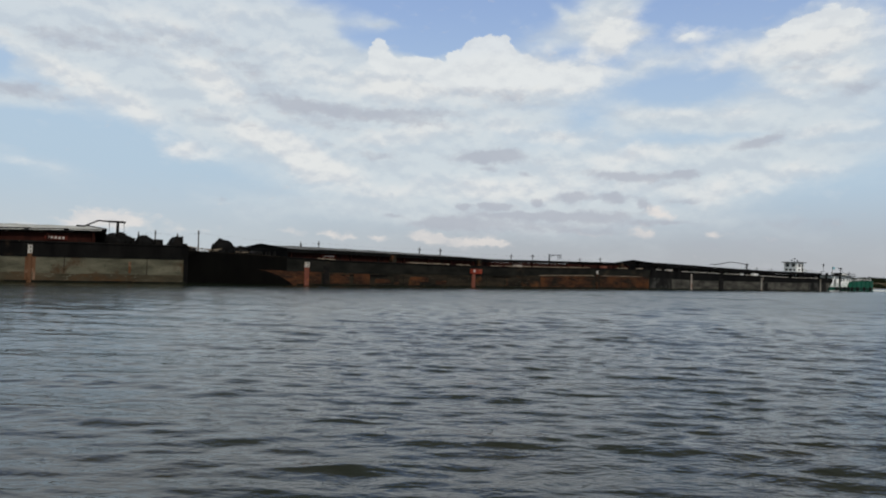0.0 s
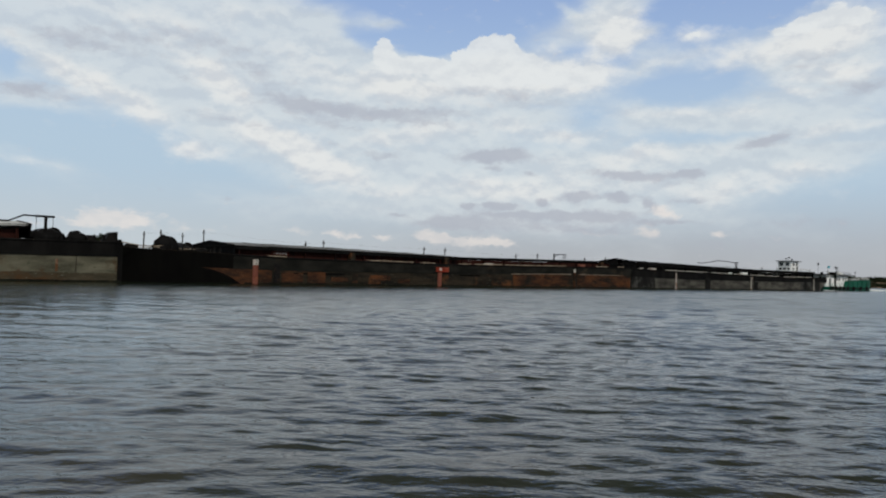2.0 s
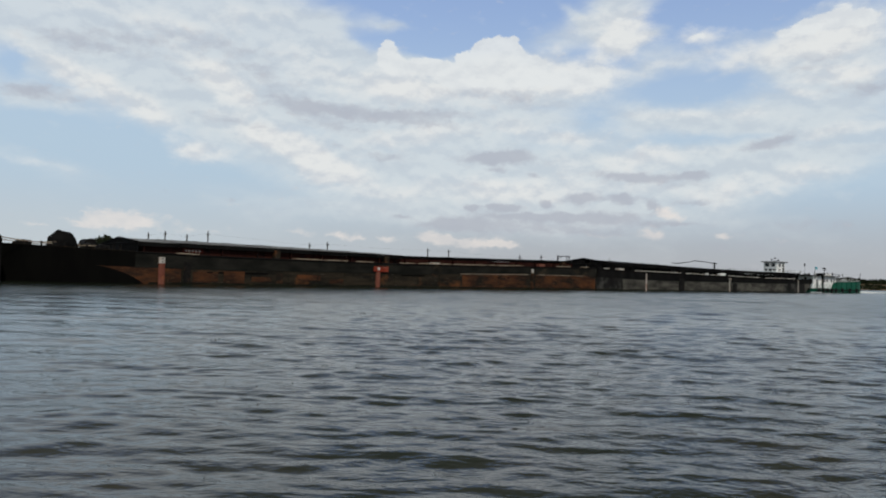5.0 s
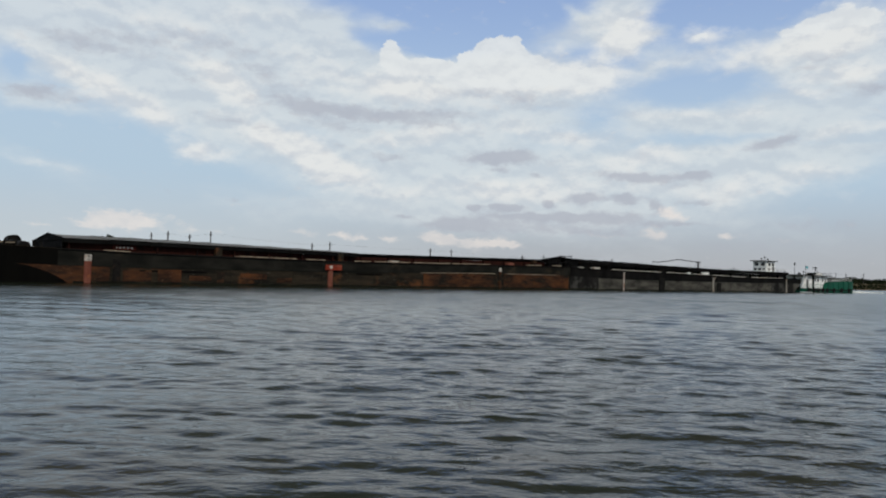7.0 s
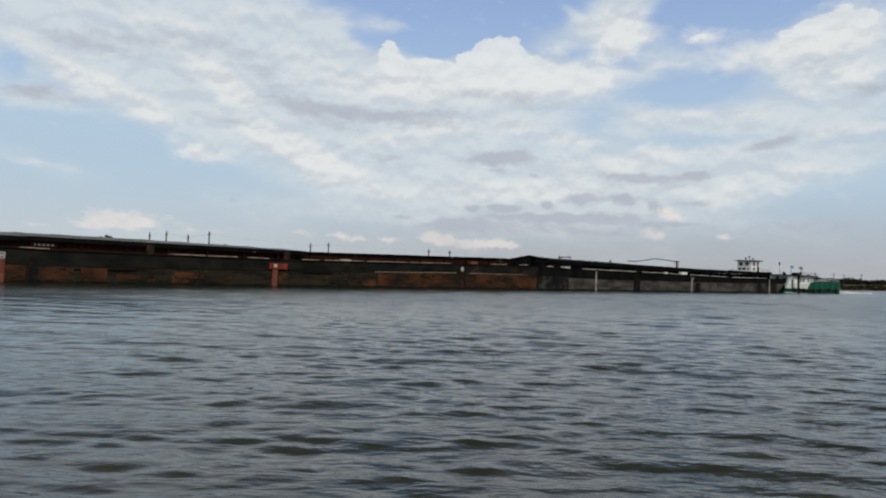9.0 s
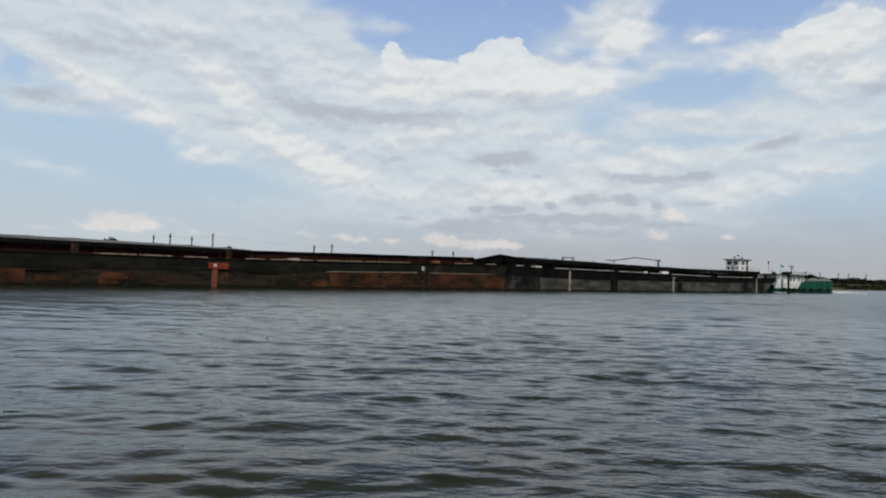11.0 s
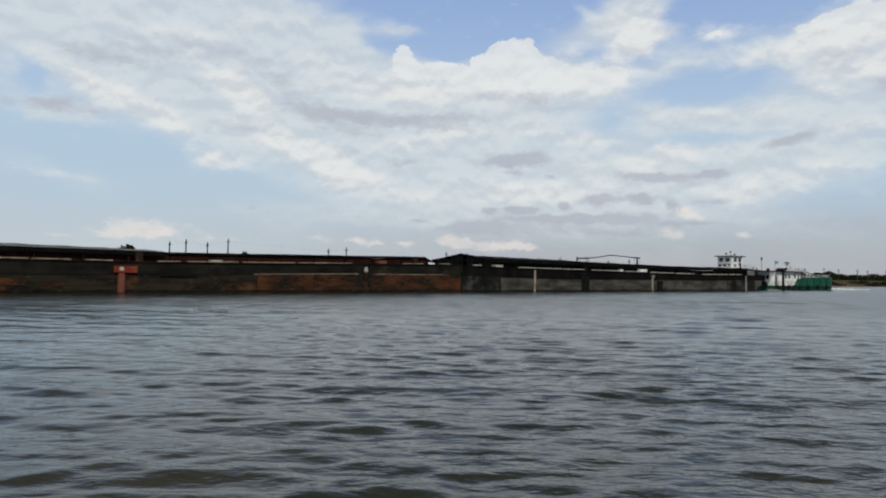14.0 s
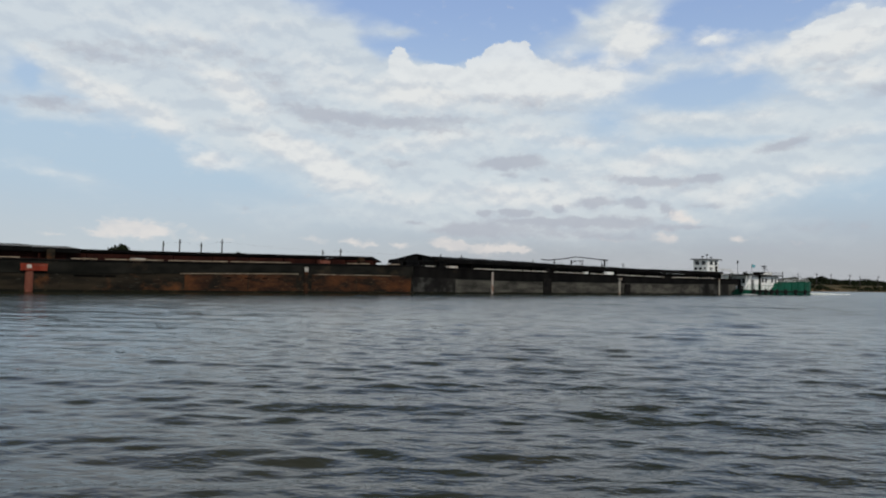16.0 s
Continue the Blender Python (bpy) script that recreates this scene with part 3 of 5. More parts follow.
# ---- the setting: water and far bank ----
def build_water():
    DRIFT = 16.0
    ys = [-60.0]
    while ys[-1] < 3600:
        y = ys[-1]
        near = max(y - DRIFT, 3.0) if y > 2 else 3.0
        step = 0.026 + 0.007 * near if 2 < y < 60 else (6.0 if y <= -4 else (0.5 if y <= 2 else (0.32 if y < 120 else 0.55 if y < 190 else 0.030 * near)))
        ys.append(y + step)
    ys = np.array(ys)
    cols = 460
    us = np.linspace(-1, 1, cols)
    us = np.sign(us) * (0.72 * np.abs(us) + 0.28 * np.abs(us) ** 5)
    half = 9 + 0.95 * np.abs(ys)
    far = ys > 60
    X = us[None, :] * np.where(far, half * 1.6, half * 1.25)[:, None]
    Y = np.repeat(ys[:, None], cols, 1)
    stepy = np.gradient(ys)[:, None]
    stepx = np.gradient(X, axis=1)
    rng = np.random.default_rng(5)
    Z = np.zeros_like(X)
    far_chop = 1 + 0.6 * np.clip((Y - 26) / 30, 0, 1)
    # the wind ruffles the right of the reach more than the left
    u = np.clip((X / (np.abs(Y) + 9) + 0.50) / 0.75, 0, 1)
    wind = 0.36 + 0.72 * u * u * (3 - 2 * u)
    for k in range(190):
        lam = 0.22 * (1.9 / 0.22) ** rng.random()
        a = rng.normal(-0.03, 0.42)
        kx, ky = math.sin(a), math.cos(a)
        amp = 0.0021 * lam ** 0.65 * rng.uniform(0.5, 1.2)
        seen = np.clip(lam / (2.2 * (stepy * abs(ky) + stepx * abs(kx))) - 0.6, 0, 1)
        ph = 2 * math.pi / lam * (kx * X + ky * Y) + rng.uniform(0, 7)
        gust = 0.65 + 0.6 * np.sin(X * rng.uniform(-0.5, 0.5) + Y * rng.uniform(-0.35, 0.35) + rng.uniform(0, 6))
        Z += amp * seen * gust * wind * far_chop * (2 * (0.5 + 0.5 * np.sin(ph)) ** 1.6 - 0.8)
    # low swell from passing boats, in groups
    for k in range(22):
        lam = 1.5 * (4.6 / 1.5) ** rng.random()
        a = rng.normal(0.02, 0.16)
        ph = 2 * math.pi / lam * (math.sin(a) * X + math.cos(a) * Y) + rng.uniform(0, 7) + 0.6 * np.sin(0.19 * X + rng.uniform(0, 6))
        group = np.clip(np.sin(X * rng.uniform(-0.25, 0.25) + Y * rng.uniform(-0.15, 0.15) + rng.uniform(0, 6)), 0, 1)
        Z += 0.0034 * lam ** 0.7 * np.clip((300 - Y) / 200, 0, 1) * np.clip(lam / (2.2 * stepy) - 0.6, 0, 1) * group * np.sin(ph)
    co = np.stack([X, Y, Z], -1).reshape(-1, 3)
    r, c = len(ys), cols
    i = (np.arange(r - 1)[:, None] * c + np.arange(c - 1)[None, :]).reshape(-1)
    faces = np.stack([i, i + 1, i + c + 1, i + c], 1)
    me = bpy.data.meshes.new("water")
    me.from_pydata(co.tolist(), [], faces.tolist())
    me.polygons.foreach_set("use_smooth", [True] * len(faces))
    me.materials.append(water_mat)
    return tagged(new("water", me), "grey-green river water with small wind waves", "river", kind="structure")


water = build_water()

BASE = pose(0, 0, 0, 0, 0, LINE)      # x along the convoy's line, y across the river


def across(s, n, z=0.0):
    return BASE @ Vector((s, n, z))


BANK = 108.0


def bank_height(s, n):
    k = n - BANK - 5 * noise.noise(Vector((s * 0.012, 0, 3))) - 2 * noise.noise(Vector((s * 0.06, 1, 3)))
    rise = 1 - math.exp(-max(k + 2, 0) / 10)
    return -1.0 + 3.6 * rise + (0.8 * noise.noise(Vector((s * 0.03, n * 0.03, 0))) + 0.25 * noise.noise(Vector((s * 0.2, n * 0.2, 5)))) * rise


def build_bank():
    ss = np.concatenate([np.arange(-420, -60, 12), np.arange(-60, 520, 3.0), np.arange(520, 3800, 60)])
    ns = np.concatenate([np.arange(BANK - 8, BANK + 30, 1.5), np.arange(BANK + 30, BANK + 120, 12), np.array([300, 500, 900, 1800, 3000.0])])
    co = [tuple(across(s, n, bank_height(s, n))) for n in ns for s in ss]
    c = len(ss)
    faces = [(j * c + i, j * c + i + 1, (j + 1) * c + i + 1, (j + 1) * c + i) for j in range(len(ns) - 1) for i in range(c - 1)]
    me = bpy.data.meshes.new("ground")
    me.from_pydata(co, [], faces)
    me.polygons.foreach_set("use_smooth", [True] * len(faces))
    me.materials.append(grass_mat)
    return tagged(new("ground", me), "low river bank of dry grass and bare earth", "river bank", kind="structure")


build_bank()


def spot_at(turn, n):
    """Line coordinate s of the place at distance n across the river that lies in the direction turn."""
    return n * math.tan(radians(turn + LINE))


def utility_pole(turn, n, height, lean=0.0):
    s = spot_at(turn, n)
    root = new("utility_pole")
    root.matrix_basis = Matrix.Translation(across(s, n, bank_height(s, n) - 0.2)) @ pose(0, 0, 0, 0, lean, LINE)
    part("post", rodded((0, 0, 0), (0, 0, height), 0.15, 0.11, 8), pole_mat, root)
    part("crossarm", boxed(-0.07, 0.07, -0.55, 0.55, height - 0.7, height - 0.58, 0.01), pole_mat, root)
    for y in (-0.45, 0.45):
        part("insulator", rodded((0, y, height - 0.58), (0, y, height - 0.42), 0.035, 0.03, 6), dark_steel, root)
    tagged(root, "weathered timber utility pole with a short crossarm on the far bank", "utility pole", "poles along the far bank")
    return across(s, n, bank_height(s, n) - 0.2 + height - 0.45)


POLE_LINE = BANK + 24
tops = []
for turn, up in ((-23.2, 2.35), (-22.04, 2.53), (-20.48, 2.35), (-18.96, 2.65), (-11.3, 2.06), (-9.9, 2.19), (-1.9, 1.95), (-0.2, 1.91), (5.5, 1.61), (7.2, 1.65), (10.9, 1.43), (12.5, 1.51), (23.8, 1.03), (24.8, 0.96), (26.0, 0.98), (26.9, 0.91), (28.05, 0.89), (28.66, 0.82), (29.73, 0.84)):
    away = POLE_LINE / math.cos(radians(turn + LINE))
    top = EYE.z + away * math.tan(radians(up))
    s = spot_at(turn, POLE_LINE)
    tops.append(utility_pole(turn, POLE_LINE, top - bank_height(s, POLE_LINE) + 0.2, random.uniform(-0.8, 0.8)))


def overhead_wires():
    """Slack wires from pole to pole."""
    bm = bmesh.new()
    for p, q in zip(tops, tops[1:]):
        n = 10
        last = None
        for k in range(n + 1):
            u = k / n
            c = p.lerp(q, u) - Vector((0, 0, 0.9 * u * (1 - u) * min(1, (q - p).length / 40)))
            if last is not None:
                rod(bm, last, c, 0.006, None, 4)
            last = c
    tagged(finish("overhead_wire", bm, dark_steel), "thin slack overhead wires between the bank poles", "wire", kind="stuff")


overhead_wires()


def bracket_mast(turn, up, reach):
    s = spot_at(turn, POLE_LINE)
    away = POLE_LINE / math.cos(radians(turn + LINE))
    base = bank_height(s, POLE_LINE) - 0.2
    h = EYE.z + away * math.tan(radians(up)) - base
    root = new("bracket_mast")
    root.matrix_basis = Matrix.Translation(across(s, POLE_LINE, base)) @ pose(0, 0, 0, 0, 0, -turn)
    part("post", rodded((0, 0, 0), (0, 0, h), 0.2, 0.16, 8), dark_steel, root)
    part("arm", boxed(0, reach, -0.08, 0.08, h - 0.35, h - 0.18), dark_steel, root)
    part("brace", rodded((0, 0, h - 0.9), (reach * 0.4, 0, h - 0.3), 0.07, None, 6), dark_steel, root)
    for k in (0.75, 1.0):
        part("hanger", rodded((reach * k, 0, h - 1.3), (reach * k, 0, h + 0.1), 0.06, None, 6), dark_steel, root)
    for z in (0.5, 0.9, 1.25):
        part("rung", rodded((reach * 0.75, 0, h - z), (reach, 0, h - z), 0.05, None, 6), dark_steel, root)
    tagged(root, "dark steel mast with a side arm on the far bank", "mast")


bracket_mast(8.51, 1.69, 3.2)


def leaf_crown(bm, centre, size, count, leaf, rng):
    """Small leaf clumps spread through an uneven crown."""
    for _ in range(count):
        while True:
            p = Vector((rng.uniform(-1, 1), rng.uniform(-1, 1), rng.uniform(-0.7, 1)))
            if p.length < 0.75 + 0.35 * noise.noise(p * 2.2 + Vector(centre)):
                break
        q = Vector((p.x * size[0], p.y * size[1], p.z * size[2])) + Vector(centre)
        m = Matrix.LocRotScale(q, Euler((rng.uniform(0, 6), rng.uniform(0, 6), rng.uniform(0, 6))), None)
        r = leaf * rng.uniform(0.5, 1.3)
        vs = [bm.verts.new(m @ Vector(v)) for v in ((-r, 0, 0), (-0.2 * r, -0.5 * r, 0.1 * r), (r, 0, 0.15 * r), (0, 0.55 * r, -0.1 * r))]
        bm.faces.new(vs)


def tree(turn, n, height, width, seed):
    rng = random.Random(seed)
    s = spot_at(turn, n)
    z = bank_height(s, n)
    root = new("tree")
    root.matrix_basis = Matrix.Translation(across(s, n, z - 0.2))
    bm = rodded((0, 0, 0), (0.1, 0.1, height * 0.5), 0.05 * height ** 0.9, 0.03 * height ** 0.8, 7)
    for _ in range(6):
        a = rng.uniform(0, 6.28)
        rod(bm, (0, 0, height * rng.uniform(0.2, 0.45)), (math.cos(a) * width * 0.3, math.sin(a) * width * 0.3, height * rng.uniform(0.5, 0.8)), 0.07, 0.03, 5)
    part("trunk", bm, bark_mat, root)
    bm = bmesh.new()
    for _ in range(5):
        leaf_crown(bm, (rng.uniform(-0.25, 0.25) * width, rng.uniform(-0.25, 0.25) * width, height * rng.uniform(0.4, 0.72)), (width * rng.uniform(0.25, 0.42), width * 0.35, height * rng.uniform(0.2, 0.32)), 260, 0.26, rng)
    part("crown", bm, leaf_mat, root)
    tagged(root, "dark green bushy tree on the far bank", "tree", "trees on the far bank")


tree(-26.19, 145, 5.0, 4.2, 1)
tree(-17.80, 145, 4.4, 2.2, 2)
tree(-26.11, 145, 5.1, 3.6, 3)
tree(24.10, 160, 3.6, 6, 10)
tree(25.52, 167, 4.8, 7, 11)
tree(26.38, 174, 5.4, 7, 12)
tree(27.15, 151, 3.9, 6, 13)
tree(27.77, 158, 3.4, 8, 14)
tree(28.59, 165, 3.2, 7, 15)
tree(29.43, 172, 4.8, 7, 16)
tree(26.30, 179, 4.7, 7, 17)
tree(27.62, 156, 3.8, 6, 18)
tree(28.98, 163, 4.9, 8, 19)
tree(29.71, 170, 3.7, 7, 20)
tree(31.17, 177, 4.0, 8, 21)



def thicket():
    """Reeds and low scrub along the water's edge."""
    rng = random.Random(3)
    bm = bmesh.new()
    for _ in range(700):
        s = rng.uniform(120, 420)
        n = BANK + rng.uniform(-2, 10)
        z = bank_height(s, n)
        if z < 0 or noise.noise(Vector((s * 0.03, 0.5, 9))) < -0.05:
            continue
        h = rng.uniform(0.5, 1.1)
        leaf_crown(bm, tuple(across(s, n, z + 0.3 * h)), (rng.uniform(0.8, 2.4), 1.2, h), 45, 0.28, rng)
    for _ in range(330):
        s = rng.uniform(170, 620)
        n = BANK + rng.uniform(34, 60)
        h = rng.uniform(1.4, 2.3) * (1 + 0.7 * noise.noise(Vector((s * 0.05, 7, 1))))
        leaf_crown(bm, tuple(across(s, n, bank_height(s, n) + 0.5 * h)), (rng.uniform(1.8, 3.6), 1.8, h), 120, 0.45, rng)
    ob = finish("scrub", bm, leaf_mat)
    tagged(ob, "low dark scrub and reeds along the river bank", "scrub", kind="stuff")


thicket()


# ---- the convoy ----
MOVERS = []


def vessel(name, label, category, group=""):
    root = new(name)
    MOVERS.append(root)
    return tagged(root, label, category, group)


def strake(s0, s1, lower, upper, y=0.0, depth=0.08, count=40):
    """A band of side plating between two lines, with a little buckling between its frames."""
    bm = bmesh.new()
    rings = []
    for k in range(count + 1):
        s = s0 + (s1 - s0) * k / count
        lo, hi = lower(s), upper(s)
        b = y - 0.012 * (k % 2)
        rings.append([Vector((s, b, lo)), Vector((s, b, hi)), Vector((s, y + depth, hi)), Vector((s, y + depth, lo))])
    return loft(bm, rings)


def side_y(s, bow):
    """How far the side is drawn in at the bow."""
    if s >= bow + 9:
        return 0.0
    return 2.6 * ((bow + 9 - s) / 9) ** 2.0


def hull_body(root, s0, s1, deck, mat, bow=None, stern_rake=0.0, label=""):
    bm = bmesh.new()
    rings = []
    n = 48
    for k in range(n + 1):
        s = s0 + (s1 - s0) * k / n
        y = side_y(s, bow) if bow is not None else 0.0
        bottom = -1.4
        if bow is not None and s < bow + 10:
            bottom = -1.4 + 1.3 * ((bow + 10 - s) / 10) ** 1.5
        if stern_rake and s > s1 - stern_rake:
            bottom = -1.4 + 3.0 * (s - s1 + stern_rake) / stern_rake
        d = deck(s) - 0.02
        t = 0.25 * (d - bottom)
        tuck = 0.35 * y
        rings.append([Vector(p) for p in ((s, y + tuck + 0.25, bottom), (s, y + 0.4 * tuck + 0.02, bottom + t), (s, y + 0.02, d), (s, WIDE - y, d), (s, WIDE - y - 0.4 * tuck, bottom + t), (s, WIDE - y - tuck - 0.25, bottom))])
    return part("hull", loft(bm, rings), mat, root, label)


def rub_rail(root, s0, s1, deck, mat=None, step=6.0):
    k = int((s1 - s0) / step)
    for i in range(k):
        a, b = s0 + (s1 - s0) * i / k, s0 + (s1 - s0) * (i + 1) / k - 0.05
        bm = bmesh.new()
        loft(bm, [[Vector((s, y, deck(s) + z)) for y, z in ((-0.07, -0.16), (-0.10, -0.08), (-0.07, 0.0), (0.35, 0.0), (0.35, -0.16))] for s in (a, b)])
        part("deck_edge", bm, mat or black_paint, root)


def wet_band(root, s0, s1, seed):
    """The dark wet growth along the waterline."""
    part("waterline_band", strake(s0, s1, lambda s: -0.6, lambda s: 0.17 + 0.07 * noise.noise(Vector((s * 0.4, seed, 0))), -0.055, 0.06, 120), slime, root, "dark wet band along the waterline")


def coaming(root, s0, s1, deck, top, y=1.1, mat=coaming_red, label="dark red steel hatch coaming"):
    bm = strake(s0, s1, lambda s: deck(s) - 0.05, top, y, 0.12, 24)
    part("coaming", bm, mat, root, label)
    bm = strake(s0, s1, lambda s: deck(s) - 0.05, top, WIDE - y, 0.12, 24)
    part("coaming", bm, mat, root)
    n = int((s1 - s0) / 3.2)
    for i in range(n + 1):
        s = s0 + 0.2 + (s1 - s0 - 0.4) * i / n
        part("stiffener", boxed(s - 0.06, s + 0.06, y - 0.28, y, deck(s), top(s) - 0.02), mat, root)


def roof(root, s0, s1, eave, ridge, thick, side_mat, top_mat, panel=3.4, y=0.75, name="hatch_cover"):
    """Hatch covers: low gabled panels one behind the other, each with a dark side board."""
    rng = random.Random(int(s0 * 10))
    n = max(1, round((s1 - s0) / panel))
    for i in range(n):
        a, b = s0 + (s1 - s0) * i / n, s0 + (s1 - s0) * (i + 1) / n - 0.03
        d = rng.uniform(-0.02, 0.03)
        bm = bmesh.new()
        rings = []
        for k in range(4):
            s = a + (b - a) * k / 3
            e, r = eave(s) + d, ridge(s) + d - (0.035 if k in (1, 2) else 0)
            rings.append([Vector(p) for p in ((s, y, e), (s, WIDE / 2, r), (s, WIDE - y, e), (s, WIDE - y, e - 0.06), (s, WIDE / 2, r - 0.08), (s, y, e - 0.06))])
        cover = part(name, loft(bm, rings), top_mat, root)
        part("side_board", strake(a, b, lambda s: eave(s) + d - thick, lambda s: eave(s) + d - 0.01, y - 0.03, 0.06, 3), side_mat, cover)
        part("side_board", strake(a, b, lambda s: eave(s) + d - thick, lambda s: eave(s) + d - 0.01, WIDE - y - 0.03, 0.06, 2), side_mat, cover)


def gable(root, s, eave, ridge, bottom, mat, slats=True):
    bm = bmesh.new()
    y0, y1 = 0.8, WIDE - 0.8
    for p, q in (((s, y0, eave), (s, WIDE / 2, ridge)), ((s, WIDE / 2, ridge), (s, y1, eave)), ((s, y0, eave - 0.05), (s, y1, eave - 0.05))):
        rod(bm, p, q, 0.09, None, 6)
    part("gable_frame", bm, mat, root)
    n = 15
    for i in range(n):
        y = y0 + 0.3 + (y1 - y0 - 0.6) * i / (n - 1)
        if not slats and i % 4 == 2:
            continue
        top = eave + (ridge - eave) * (1 - abs(y - WIDE / 2) / (WIDE / 2 - 0.8)) - 0.05
        part("gable_board", boxed(s - 0.03, s + 0.03, y - 0.36, y + 0.36, bottom, top), mat, root)


def draught_post(root, s, top, width, mat, cap=0.0, bars=0):
    """A vertical half-round fender on the side, some with a white painted head and worn figures."""
    bm = bmesh.new()
    loft(bm, [[Vector((s + width / 2 * math.cos(a), -0.16 * math.sin(a), z)) for a in [math.pi * k / 6 for k in range(7)]] for z in (-0.6, top - cap)])
    post = part("fender_post", bm, mat, root)
    if cap:
        bm = bmesh.new()
        loft(bm, [[Vector((s + (width / 2 + 0.004) * math.cos(a), -0.164 * math.sin(a), z)) for a in [math.pi * k / 6 for k in range(7)]] for z in (top - cap, top)])
        part("post_head", bm, mark_white, post, "white painted head")
        for k in range(bars):
            z = top - cap + cap * (k + 0.5) / bars
            part("mark", boxed(s - width * 0.1, s + width * 0.12, -0.185, -0.16, z - 0.05, z + 0.04), dark_steel, post)
    return post


def rails(root, spans, deck, up=0.02, mat=None, thick=0.06):
    for a, b in spans:
        bm = bmesh.new()
        loft(bm, [[Vector((s, y, deck(s) + up + z)) for y, z in ((-0.05, 0.0), (-0.05, thick), (0.05, thick + 0.02), (0.05, 0.0))] for s in (a, b)])
        part("deck_strip", bm, mat or mark_white, root, "pale worn edge strip along the deck")


def plate_name(root, s0, s1, z, y, mat=dull_red, bars=5):
    board = part("name_board", boxed(s0, s1, y - 0.05, y, z - 0.14, z + 0.16, 0.01), mat, root, "red name board with worn white lettering")
    w = (s1 - s0) / (bars + 1)
    for k in range(bars):
        a = s0 + w * (k + 0.6)
        part("letter_bar", boxed(a, a + w * 0.55, y - 0.065, y - 0.05, z - 0.07, z + 0.09), mark_white, board)


def hose_davit(root, s, y, base, top, reach, sag):
    """A T-headed post that carries a bent hose boom."""
    d = part("davit", rodded((s, y, base), (s, y, top), 0.13, 0.11, 8), dark_steel, root, "dark T-headed davit with a bent boom")
    part("davit_head", boxed(s - 0.75, s + 0.6, y - 0.1, y + 0.1, top - 0.1, top + 0.06, 0.02), dark_steel, d)
    bm = bmesh.new()
    for p, q in zip(reach, reach[1:]):
        rod(bm, p, q, 0.06, None, 6)
    part("boom", bm, dark_steel, d)
    for k in (-0.65, 0.5):
        part("stay", rodded((s + k, y, base), (s + k, y, top), 0.02, None, 5), dark_steel, d)


def winch(root, s, y, z, r, length):
    d = part("winch", rodded((s, y - length / 2, z + r), (s, y + length / 2, z + r), r, None, 18), dark_steel, root, "dark mooring winch")
    for k in (-1, 1):
        part("flange", rodded((s, y + k * length / 2 - 0.05, z + r), (s, y + k * length / 2 + 0.05, z + r), r * 1.22, None, 18), dark_steel, d)
        part("bracket", boxed(s - r * 0.7, s + r * 0.7, y + k * length / 2 - 0.12, y + k * length / 2 + 0.12, z - 0.02, z + r * 0.8), dark_steel, d)


def bollard(root, s, y, z):
    d = part("bollard", rodded((s - 0.25, y, z), (s - 0.25, y, z + 0.42), 0.11, None, 10), dark_steel, root)
    part("bollard_post", rodded((s + 0.25, y, z), (s + 0.25, y, z + 0.42), 0.11, None, 10), dark_steel, d)
    part("bollard_cap", rodded((s - 0.25, y, z + 0.42), (s - 0.25, y, z + 0.47), 0.15, None, 10), dark_steel, d)


